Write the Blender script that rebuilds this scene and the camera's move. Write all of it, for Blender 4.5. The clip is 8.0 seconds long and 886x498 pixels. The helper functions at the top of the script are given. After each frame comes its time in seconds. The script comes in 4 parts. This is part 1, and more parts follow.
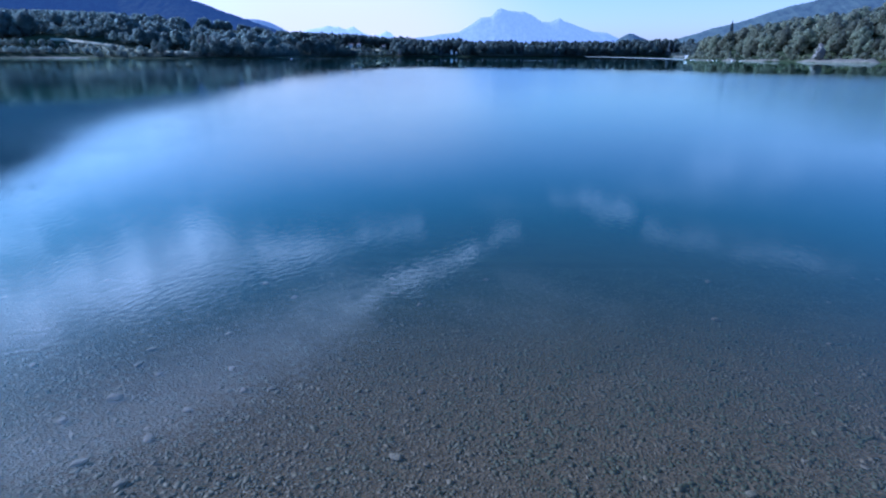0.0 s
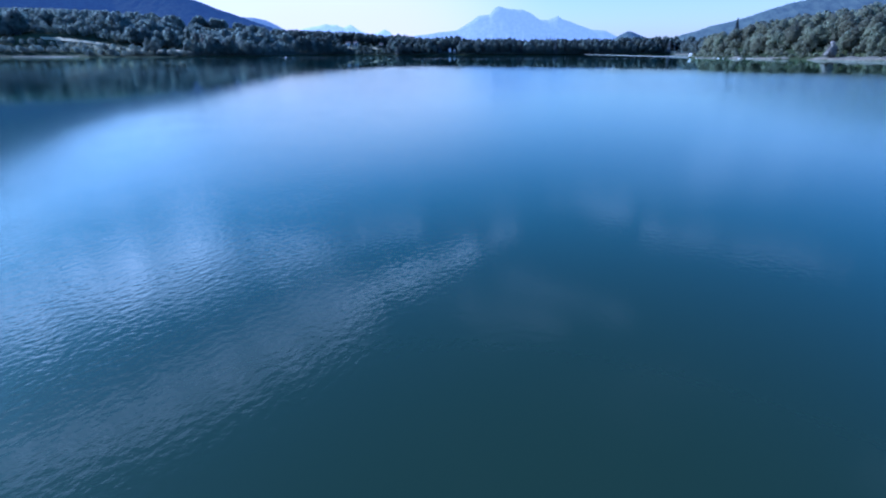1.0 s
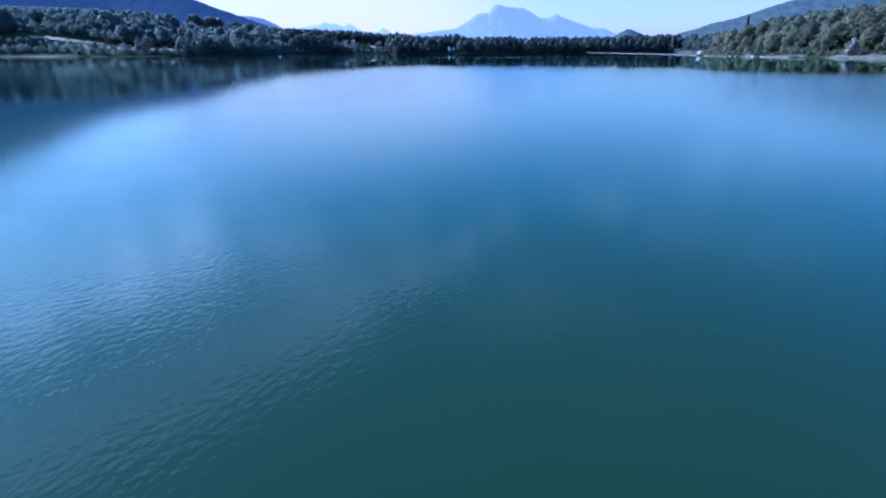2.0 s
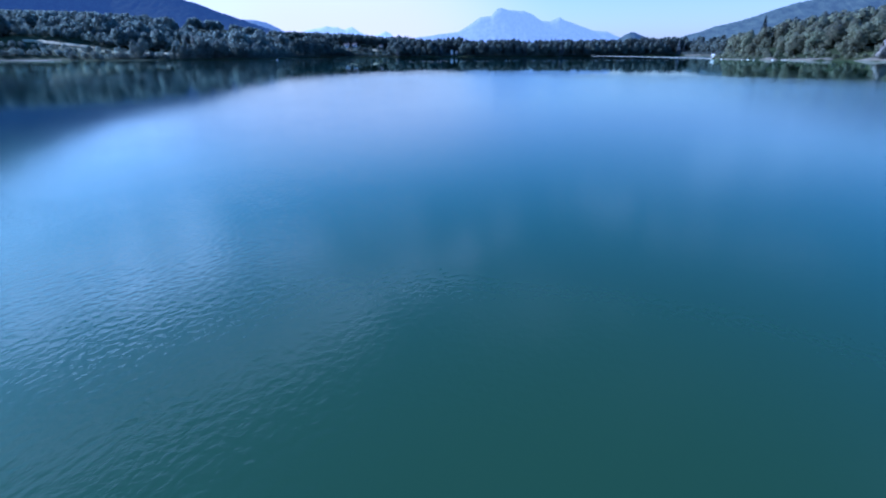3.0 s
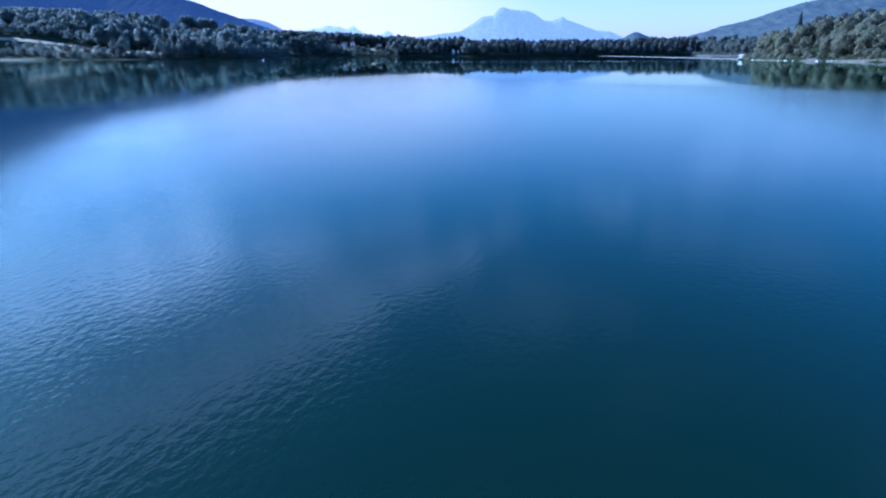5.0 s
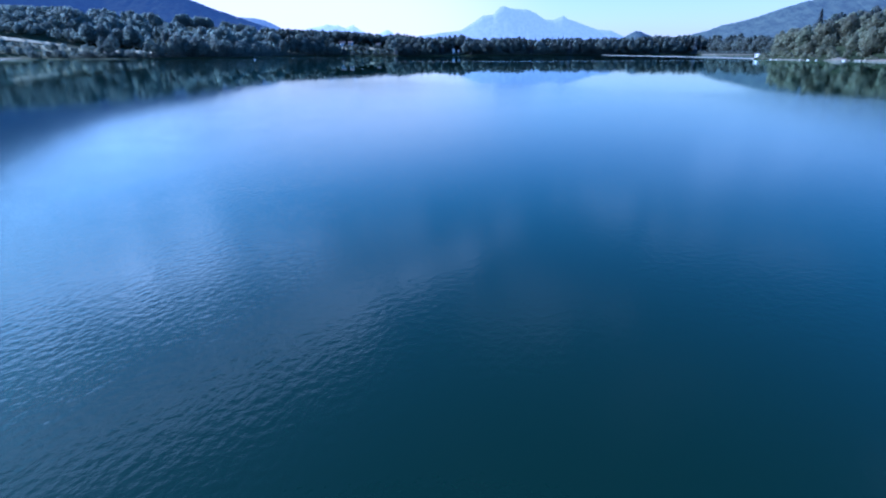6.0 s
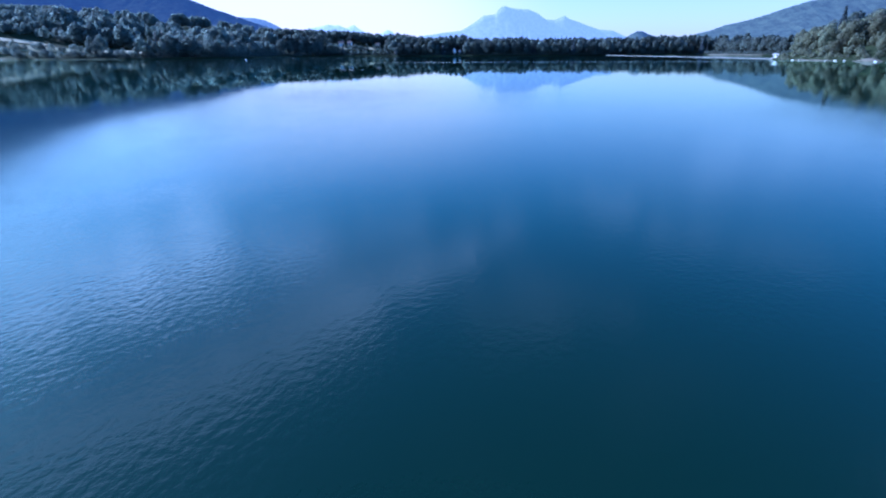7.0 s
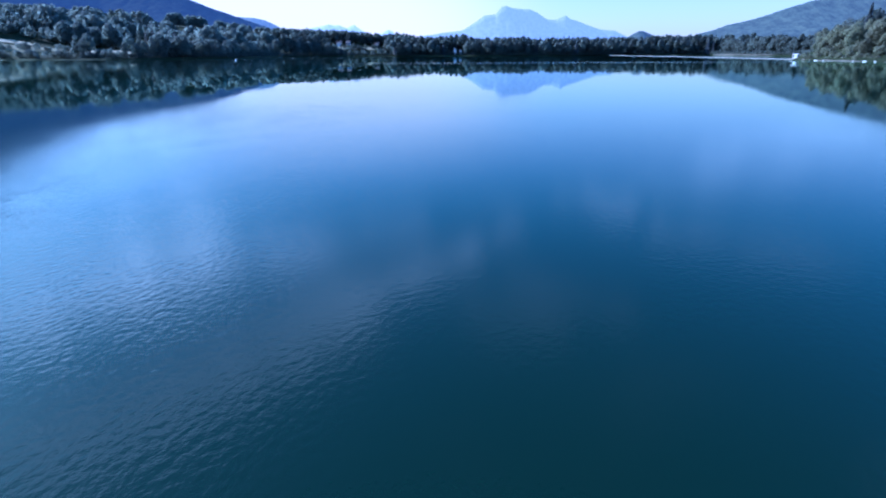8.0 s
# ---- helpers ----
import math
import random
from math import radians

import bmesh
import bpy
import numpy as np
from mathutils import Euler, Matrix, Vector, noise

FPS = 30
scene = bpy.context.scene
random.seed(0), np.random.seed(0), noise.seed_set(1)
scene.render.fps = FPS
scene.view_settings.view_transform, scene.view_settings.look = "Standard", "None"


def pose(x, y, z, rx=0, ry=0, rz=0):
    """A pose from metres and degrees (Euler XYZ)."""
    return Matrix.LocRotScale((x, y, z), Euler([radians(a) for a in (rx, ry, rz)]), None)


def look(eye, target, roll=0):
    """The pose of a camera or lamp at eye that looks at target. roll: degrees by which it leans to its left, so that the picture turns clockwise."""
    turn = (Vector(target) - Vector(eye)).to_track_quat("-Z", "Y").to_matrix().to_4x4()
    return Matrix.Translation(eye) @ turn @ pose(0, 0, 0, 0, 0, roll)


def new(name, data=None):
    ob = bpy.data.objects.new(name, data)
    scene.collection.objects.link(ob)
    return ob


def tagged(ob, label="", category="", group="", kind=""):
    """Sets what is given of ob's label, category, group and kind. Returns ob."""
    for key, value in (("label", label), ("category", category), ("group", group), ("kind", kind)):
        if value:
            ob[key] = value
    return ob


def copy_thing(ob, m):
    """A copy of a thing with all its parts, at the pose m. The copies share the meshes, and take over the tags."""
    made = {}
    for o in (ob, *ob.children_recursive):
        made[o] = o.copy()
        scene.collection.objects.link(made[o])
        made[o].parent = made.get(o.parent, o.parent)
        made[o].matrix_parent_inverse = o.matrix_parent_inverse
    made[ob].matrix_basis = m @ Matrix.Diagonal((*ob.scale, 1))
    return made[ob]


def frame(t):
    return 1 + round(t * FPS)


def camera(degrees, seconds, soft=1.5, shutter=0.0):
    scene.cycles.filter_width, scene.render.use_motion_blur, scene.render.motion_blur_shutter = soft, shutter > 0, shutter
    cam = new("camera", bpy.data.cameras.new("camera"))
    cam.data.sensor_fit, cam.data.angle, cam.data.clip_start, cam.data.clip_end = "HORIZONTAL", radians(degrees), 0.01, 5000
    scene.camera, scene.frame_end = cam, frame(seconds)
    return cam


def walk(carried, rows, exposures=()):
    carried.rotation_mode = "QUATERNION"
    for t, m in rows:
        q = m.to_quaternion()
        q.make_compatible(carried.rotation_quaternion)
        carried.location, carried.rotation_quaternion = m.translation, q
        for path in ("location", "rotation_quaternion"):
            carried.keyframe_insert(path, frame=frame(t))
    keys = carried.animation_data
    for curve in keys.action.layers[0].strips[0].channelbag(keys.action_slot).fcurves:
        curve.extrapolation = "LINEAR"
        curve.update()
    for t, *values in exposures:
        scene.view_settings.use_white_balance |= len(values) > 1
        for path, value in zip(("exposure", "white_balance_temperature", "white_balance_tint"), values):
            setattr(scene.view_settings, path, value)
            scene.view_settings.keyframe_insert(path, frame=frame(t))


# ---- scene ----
cam = camera(81.1, 8.0, soft=2.0)
PATH = [
    (0.0, pose(0.00, 0.00, 3.20, 69.38, 0.00, 0.00)),
    (0.5, pose(-0.10, 3.52, 3.20, 69.38, 0.10, -0.18)),
    (1.0, pose(0.00, 8.26, 3.20, 69.21, 0.10, -0.20)),
    (1.5, pose(-0.21, 13.76, 3.20, 68.94, 0.20, -0.38)),
    (3.0, pose(-0.42, 33.60, 3.20, 69.38, 0.30, -0.06)),
    (3.5, pose(-0.21, 40.53, 3.20, 69.38, 0.30, 0.00)),
    (4.0, pose(0.00, 47.62, 3.20, 69.38, 0.30, 0.00)),
    (4.5, pose(0.32, 54.86, 3.20, 69.38, 0.20, 0.12)),
    (6.0, pose(0.63, 76.12, 3.20, 69.27, 0.20, 0.15)),
    (6.5, pose(0.73, 83.48, 3.20, 69.28, 0.20, 0.18)),
    (7.0, pose(0.94, 90.61, 3.20, 69.28, 0.20, 0.26)),
    (7.5, pose(1.16, 97.76, 3.20, 69.28, 0.20, 0.29)),
    (8.0, pose(1.36, 105.00, 3.20, 69.28, 0.20, 0.32)),
]
EXPOSURES = [(0.0, 0.64, 4250, 23), (1.2, 0.73, 4250, 23), (3.5, 0.65, 4250, 23), (4.5, 0.78, 4250, 23), (8.0, 0.9, 4250, 23)]
walk(cam, PATH, EXPOSURES)

# ---- sky, sun ----
SUN_AZ, SUN_EL = radians(-68), radians(27)   # azimuth from +y towards +x
world = bpy.data.worlds.new("sky")
scene.world = world
world.use_nodes = True
wt = world.node_tree
wt.nodes.clear()


def nd(tree, kind, ins=None, **props):
    n = tree.nodes.new(kind)
    for k, v in props.items():
        setattr(n, k, v)
    for k, v in (ins or {}).items():
        if isinstance(v, bpy.types.NodeSocket):
            tree.links.new(v, n.inputs[k])
        else:
            n.inputs[k].default_value = v
    return n


def mth(tree, op, a, b=0.0, c=0.0, clamp=False):
    n = nd(tree, "ShaderNodeMath", {0: a, 1: b, 2: c}, operation=op, use_clamp=clamp)
    return n.outputs[0]


def mapr(tree, v, a, b, c=0.0, d=1.0, smooth=True):
    n = nd(tree, "ShaderNodeMapRange", {"Value": v, "From Min": a, "From Max": b, "To Min": c, "To Max": d},
           interpolation_type="SMOOTHSTEP" if smooth else "LINEAR")
    return n.outputs["Result"]


def mixc(tree, f, a, b, blend="MIX"):
    n = nd(tree, "ShaderNodeMix", {0: f}, data_type="RGBA", blend_type=blend)
    for i, v in ((6, a), (7, b)):
        if isinstance(v, bpy.types.NodeSocket):
            tree.links.new(v, n.inputs[i])
        else:
            n.inputs[i].default_value = (*v, 1)
    return n.outputs[2]


def noise_tex(tree, vec, scale, detail=4.0, rough=0.55, dims="3D"):
    n = nd(tree, "ShaderNodeTexNoise", {"Scale": scale, "Detail": detail, "Roughness": rough}, noise_dimensions=dims)
    if vec is not None:
        tree.links.new(vec, n.inputs["Vector"])
    return n.outputs["Fac"]


def build_sky():
    tc = nd(wt, "ShaderNodeTexCoord")
    sky = nd(wt, "ShaderNodeTexSky", sky_type="NISHITA", sun_disc=False, sun_elevation=SUN_EL, sun_rotation=SUN_AZ,
             altitude=500.0, air_density=1.0, dust_density=1.6, ozone_density=3.5)
    sep = nd(wt, "ShaderNodeSeparateXYZ", {0: tc.outputs["Generated"]})
    zc = mth(wt, "MAXIMUM", sep.outputs[2], 0.02)
    u = mth(wt, "DIVIDE", sep.outputs[0], zc)
    v = mth(wt, "DIVIDE", sep.outputs[1], zc)
    uv = nd(wt, "ShaderNodeCombineXYZ", {0: u, 1: v}).outputs[0]
    # thin high cloud: torn streaks ahead over the lake, in the plane that faces the far shore
    ahead = mth(wt, "MAXIMUM", sep.outputs[1], 0.05)
    pv = nd(wt, "ShaderNodeCombineXYZ", {0: mth(wt, "DIVIDE", sep.outputs[0], ahead), 1: mth(wt, "DIVIDE", sep.outputs[2], ahead)}).outputs[0]
    wn = nd(wt, "ShaderNodeTexNoise", {"Vector": pv, "Scale": 11.0, "Detail": 5.0, "Roughness": 0.6})
    warp = nd(wt, "ShaderNodeVectorMath", {0: wn.outputs["Color"], 1: (0.5, 0.5, 0.5)}, operation="SUBTRACT")
    warp = nd(wt, "ShaderNodeVectorMath", {0: warp.outputs[0], "Scale": 0.09}, operation="SCALE")
    p = nd(wt, "ShaderNodeVectorMath", {0: pv, 1: warp.outputs[0]}, operation="ADD").outputs[0]
    streaks = (
        (0.034, 0.85, ((-0.212, 0.516), (-0.052, 0.432), (0.06, 0.383))),
        (0.022, 0.36, ((0.06, 0.383), (0.151, 0.338))),
        (0.13, 0.42, ((-0.225, 0.521), (-0.424, 0.646), (-0.71, 0.801), (-1.093, 0.971))),
        (0.03, 0.35, ((-0.051, 0.332), (-0.261, 0.375))),
        (0.05, 0.55, ((-0.261, 0.378), (-0.5, 0.413))),
        (0.12, 0.8, ((-0.5, 0.398), (-0.722, 0.462), (-1.0, 0.56))),
        (0.06, 0.3, ((-0.978, 0.356), (-0.84, 0.363))),
        (0.028, 0.3, ((0.226, 0.267), (0.37, 0.296))),
        (0.03, 0.2, ((0.421, 0.332), (0.601, 0.375), (0.848, 0.426))),
        (0.05, 0.12, ((0.139, 0.452), (0.387, 0.532))),
        (0.06, 0.14, ((0.068, 0.505), (0.242, 0.56))),
        (0.09, 0.16, ((-1.022, 0.35), (-0.888, 0.29), (-0.69, 0.221), (-0.519, 0.134))),
        (0.10, 0.12, ((0.516, 0.221), (0.723, 0.166), (0.879, 0.145))),
    )
    total = None
    for width, amount, line in streaks:
        for a, b in zip(line, line[1:]):
            d = (b[0] - a[0], b[1] - a[1], 0)
            rel = nd(wt, "ShaderNodeVectorMath", {0: p, 1: (*a, 0)}, operation="SUBTRACT").outputs[0]
            dot = nd(wt, "ShaderNodeVectorMath", {0: rel, 1: d}, operation="DOT_PRODUCT").outputs["Value"]
            on_line = mth(wt, "DIVIDE", dot, d[0] ** 2 + d[1] ** 2, clamp=True)
            on = nd(wt, "ShaderNodeVectorMath", {0: d, "Scale": on_line}, operation="SCALE").outputs[0]
            dist = nd(wt, "ShaderNodeVectorMath", {0: rel, 1: on}, operation="DISTANCE").outputs["Value"]
            c = mapr(wt, dist, 0.0, width, amount, 0.0)
            total = c if total is None else mth(wt, "MAXIMUM", total, c)
    torn = mapr(wt, noise_tex(wt, pv, 13.0, 6.0, 0.65), 0.33, 0.68, 0.42, 1.0)
    total = mth(wt, "MULTIPLY", mth(wt, "MULTIPLY", total, torn), mth(wt, "MULTIPLY", mapr(wt, sep.outputs[2], 0.05, 0.14), mapr(wt, sep.outputs[1], 0.05, 0.3)))
    # fainter cirrus over the rest of the sky
    thin = mth(wt, "MULTIPLY", mapr(wt, noise_tex(wt, uv, 0.8, 6.0, 0.62), 0.5, 0.75, 0.0, 0.12), mapr(wt, sep.outputs[2], 0.06, 0.2))
    total = mth(wt, "MAXIMUM", total, thin)
    side = mapr(wt, mth(wt, "ABSOLUTE", mth(wt, "ADD", sep.outputs[0], 0.17)), 0.08, 0.4, 1.0, 0.25)
    veil = mth(wt, "MULTIPLY", mapr(wt, sep.outputs[2], 0.04, 0.24, 0.84, 0.0), side)
    glow = mth(wt, "MULTIPLY", mapr(wt, sep.outputs[2], 0.06, 0.26, 0.6, 0.0), mapr(wt, mth(wt, "ABSOLUTE", mth(wt, "ADD", sep.outputs[0], 0.24)), 0.03, 0.4, 1.0, 0.0))
    clear = mixc(wt, mapr(wt, sep.outputs[2], 0.12, 0.3), mixc(wt, 1.0, sky.outputs[0], (1.0, 0.965, 1.0), "MULTIPLY"), mixc(wt, 1.0, sky.outputs[0], (0.68, 1.0, 1.0), "MULTIPLY"))
    col = mixc(wt, glow, clear, (6.9, 6.8, 7.9))
    col = mixc(wt, veil, col, (5.4, 4.4, 4.0))
    # cloud nearer to the sun shines brighter
    lit = mapr(wt, sep.outputs[0], 0.1, -0.6, 0.95, 1.6, False)
    puff = nd(wt, "ShaderNodeVectorMath", {0: (13.6, 13.4, 14.4), "Scale": lit}, operation="SCALE").outputs[0]
    col = mixc(wt, total, col, puff)
    bg = nd(wt, "ShaderNodeBackground", {"Color": col, "Strength": 0.12})
    out = nd(wt, "ShaderNodeOutputWorld", {"Surface": bg.outputs[0]})


build_sky()
sun = new("sun", bpy.data.lights.new("sun", "SUN"))
sun.data.energy, sun.data.angle, sun.data.color = 5.0, radians(0.6), (1.0, 0.93, 0.82)
sd = Vector((math.sin(SUN_AZ) * math.cos(SUN_EL), math.cos(SUN_AZ) * math.cos(SUN_EL), math.sin(SUN_EL)))
sun.matrix_world = look(sd * 300, (0, 0, 0))


# ---- materials ----
def material(name):
    m = bpy.data.materials.new(name)
    m.use_nodes = True
    t = m.node_tree
    bsdf = t.nodes["Principled BSDF"]
    return m, t, bsdf


def simple(name, c1, c2, scale, rough=0.8, bump=0.0, metallic=0.0, detail=4.0, per_object=0.0):
    """Two colours mixed by noise at two scales, with fine relief."""
    m, t, b = material(name)
    pos = nd(t, "ShaderNodeTexCoord").outputs["Object"]
    n1 = noise_tex(t, pos, scale, detail)
    n2 = noise_tex(t, pos, scale * 7.3, 3.0)
    f = mapr(t, mth(t, "ADD", mth(t, "MULTIPLY", n1, 0.65), mth(t, "MULTIPLY", n2, 0.35)), 0.35, 0.65)
    col = mixc(t, f, c1, c2)
    if per_object:
        r = nd(t, "ShaderNodeObjectInfo").outputs["Random"]
        hsv = nd(t, "ShaderNodeHueSaturation", {"Color": col, "Value": mapr(t, r, 0, 1, 1 - per_object, 1 + per_object, False),
                                                "Hue": mapr(t, r, 0, 1, 0.5 - per_object * 0.07, 0.5 + per_object * 0.05, False)})
        col = hsv.outputs[0]
    t.links.new(col, b.inputs["Base Color"])
    b.inputs["Roughness"].default_value, b.inputs["Metallic"].default_value = rough, metallic
    if bump:
        bp = nd(t, "ShaderNodeBump", {"Height": n2, "Strength": 0.6, "Distance": bump})
        t.links.new(bp.outputs[0], b.inputs["Normal"])
    return m


def leaf_material(name, c1, c2):
    m, t, b = material(name)
    g = nd(t, "ShaderNodeNewGeometry")
    r = nd(t, "ShaderNodeObjectInfo").outputs["Random"]
    col = mixc(t, g.outputs["Random Per Island"], c1, c2)
    hsv = nd(t, "ShaderNodeHueSaturation", {"Color": col, "Value": mapr(t, r, 0, 1, 0.65, 1.35, False), "Hue": mapr(t, r, 0, 1, 0.48, 0.515, False)})
    t.links.new(hsv.outputs[0], b.inputs["Base Color"])
    b.inputs["Roughness"].default_value = 0.7
    b.inputs["Specular IOR Level"].default_value = 0.1
    # faint blue sheen lifts the shaded foliage towards a hazy tone
    b.inputs["Sheen Weight"].default_value, b.inputs["Sheen Roughness"].default_value = 0.12, 0.6
    b.inputs["Sheen Tint"].default_value = (0.75, 0.85, 1.0, 1)
    thin = mixc(t, 1.0, hsv.outputs[0], (1.7, 1.8, 1.8), "MULTIPLY")
    tr = nd(t, "ShaderNodeBsdfTranslucent", {"Color": thin})
    mx = nd(t, "ShaderNodeMixShader", {0: 0.58, 1: b.outputs[0], 2: tr.outputs[0]})
    t.links.new(mx.outputs[0], t.nodes["Material Output"].inputs[0])
    return m


# M_LEAF is greyed towards blue, painting distance haze into the leaf colour
M_LEAF = leaf_material("broad leaves, haze-tinted", (0.095, 0.118, 0.11), (0.135, 0.16, 0.14))
M_LEAF2 = leaf_material("light leaves", (0.105, 0.114, 0.075), (0.16, 0.17, 0.11))
M_NEEDLE = leaf_material("needles", (0.065, 0.08, 0.09), (0.09, 0.105, 0.115))
M_BARE = simple("grey twigs", (0.15, 0.145, 0.13), (0.23, 0.22, 0.2), 3.0)
M_BARK = simple("bark", (0.07, 0.055, 0.04), (0.16, 0.13, 0.1), 4.0, 0.9, 0.02)
M_STONE = simple("lake stone", (0.1, 0.09, 0.072), (0.2, 0.18, 0.148), 9.0, 0.7, 0.004, per_object=0.35)


def gravel_material():
    m, t, b = material("wet gravel")
    g = nd(t, "ShaderNodeNewGeometry")
    r = g.outputs["Random Per Island"]
    ramp = nd(t, "ShaderNodeValToRGB", {0: r})
    el = ramp.color_ramp.elements
    el[0].color, el[1].color = (0.06, 0.05, 0.035, 1), (0.21, 0.178, 0.135, 1)
    for p, c in ((0.3, (0.085, 0.07, 0.046, 1)), (0.6, (0.125, 0.1, 0.068, 1)), (0.9, (0.17, 0.142, 0.1, 1))):
        el.new(p).color = c
    fine = noise_tex(t, g.outputs["Position"], 40.0, 3.0)
    col = mixc(t, mapr(t, fine, 0.35, 0.7, 0.0, 0.5), ramp.outputs[0], (0.07, 0.08, 0.06))
    weed = mapr(t, noise_tex(t, g.outputs["Position"], 1.3, 5.0, 0.65), 0.36, 0.56, 0.0, 0.95)
    weed = mth(t, "MULTIPLY", weed, mapr(t, nd(t, "ShaderNodeSeparateXYZ", {0: g.outputs["Position"]}).outputs[0], -3.0, 3.0, 0.45, 1.0))
    col = mixc(t, weed, col, (0.044, 0.058, 0.03))
    # underwater dimming painted in: gravel turns dark green as z falls
    z = nd(t, "ShaderNodeSeparateXYZ", {0: g.outputs["Position"]}).outputs[2]
    col = mixc(t, mapr(t, z, -0.5, -2.2), col, (0.025, 0.042, 0.026))
    t.links.new(col, b.inputs["Base Color"])
    b.inputs["Roughness"].default_value = 0.65
    return m


M_GRAVEL = gravel_material()
M_WOODS = simple("wooded slope", (0.025, 0.04, 0.02), (0.06, 0.085, 0.035), 0.06, 0.9)
M_FIELD = simple("mown meadow", (0.24, 0.22, 0.13), (0.36, 0.33, 0.21), 0.12, 0.9)
M_GRASS = simple("dry grass", (0.10, 0.11, 0.05), (0.2, 0.2, 0.1), 0.15, 0.9)
M_SAND = simple("pale bank", (0.07, 0.066, 0.05), (0.12, 0.11, 0.085), 0.6, 0.9, 0.05)
M_WHITE = simple("white paint", (0.62, 0.62, 0.6), (0.76, 0.76, 0.74), 2.0, 0.5)
M_HULL = simple("weathered white hull", (0.42, 0.42, 0.41), (0.6, 0.6, 0.58), 2.0, 0.55)
M_WALL = simple("pale plaster", (0.74, 0.73, 0.7), (0.82, 0.81, 0.78), 1.5, 0.85)
M_ROOF = simple("clay roof", (0.13, 0.095, 0.085), (0.2, 0.15, 0.13), 2.5, 0.8)
M_DARK = simple("dark opening", (0.02, 0.02, 0.025), (0.04, 0.04, 0.045), 2.0, 0.3)
M_PLANK = simple("grey planks", (0.3, 0.28, 0.25), (0.45, 0.42, 0.38), 3.0, 0.8)
M_ROCK = simple("pale rock", (0.2, 0.19, 0.165), (0.38, 0.36, 0.32), 1.5, 0.85)
M_CONCRETE = simple("pale concrete", (0.18, 0.178, 0.17), (0.27, 0.265, 0.25), 1.0, 0.85)


def ground_material():
    m, t, b = material("lake shore ground")
    g = nd(t, "ShaderNodeNewGeometry")
    pos = g.outputs["Position"]
    sep = nd(t, "ShaderNodeSeparateXYZ", {0: pos})
    z = sep.outputs[2]
    fine = noise_tex(t, pos, 14.0, 3.0)
    mid = noise_tex(t, pos, 1.1, 4.0)
    big = noise_tex(t, pos, 0.02, 4.0)
    vor = nd(t, "ShaderNodeTexVoronoi", {"Vector": pos, "Scale": 22.0})
    gravel = mixc(t, mapr(t, fine, 0.3, 0.7), (0.10, 0.08, 0.052), (0.16, 0.13, 0.09))
    grey = nd(t, "ShaderNodeRGBToBW", {0: vor.outputs["Color"]}).outputs[0]
    gravel = mixc(t, 0.4, gravel, nd(t, "ShaderNodeCombineXYZ", {0: grey, 1: grey, 2: grey}).outputs[0], "MULTIPLY")
    # light lost in murky water, painted as a darker green bed colour
    dim_bed = mixc(t, mapr(t, mid, 0.3, 0.7), (0.012, 0.028, 0.02), (0.03, 0.05, 0.032))
    bed = mixc(t, mapr(t, mth(t, "ADD", z, mth(t, "MULTIPLY", mth(t, "SUBTRACT", mid, 0.5), 0.5)), -0.5, -2.2), gravel, dim_bed)
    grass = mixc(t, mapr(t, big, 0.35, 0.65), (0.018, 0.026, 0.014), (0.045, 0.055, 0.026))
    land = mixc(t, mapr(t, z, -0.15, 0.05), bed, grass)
    t.links.new(land, b.inputs["Base Color"])
    b.inputs["Roughness"].default_value = 0.95
    b.inputs["Specular IOR Level"].default_value = 0.05
    bp = nd(t, "ShaderNodeBump", {"Height": vor.outputs["Distance"], "Strength": 0.6, "Distance": 0.03})
    t.links.new(bp.outputs[0], b.inputs["Normal"])
    return m


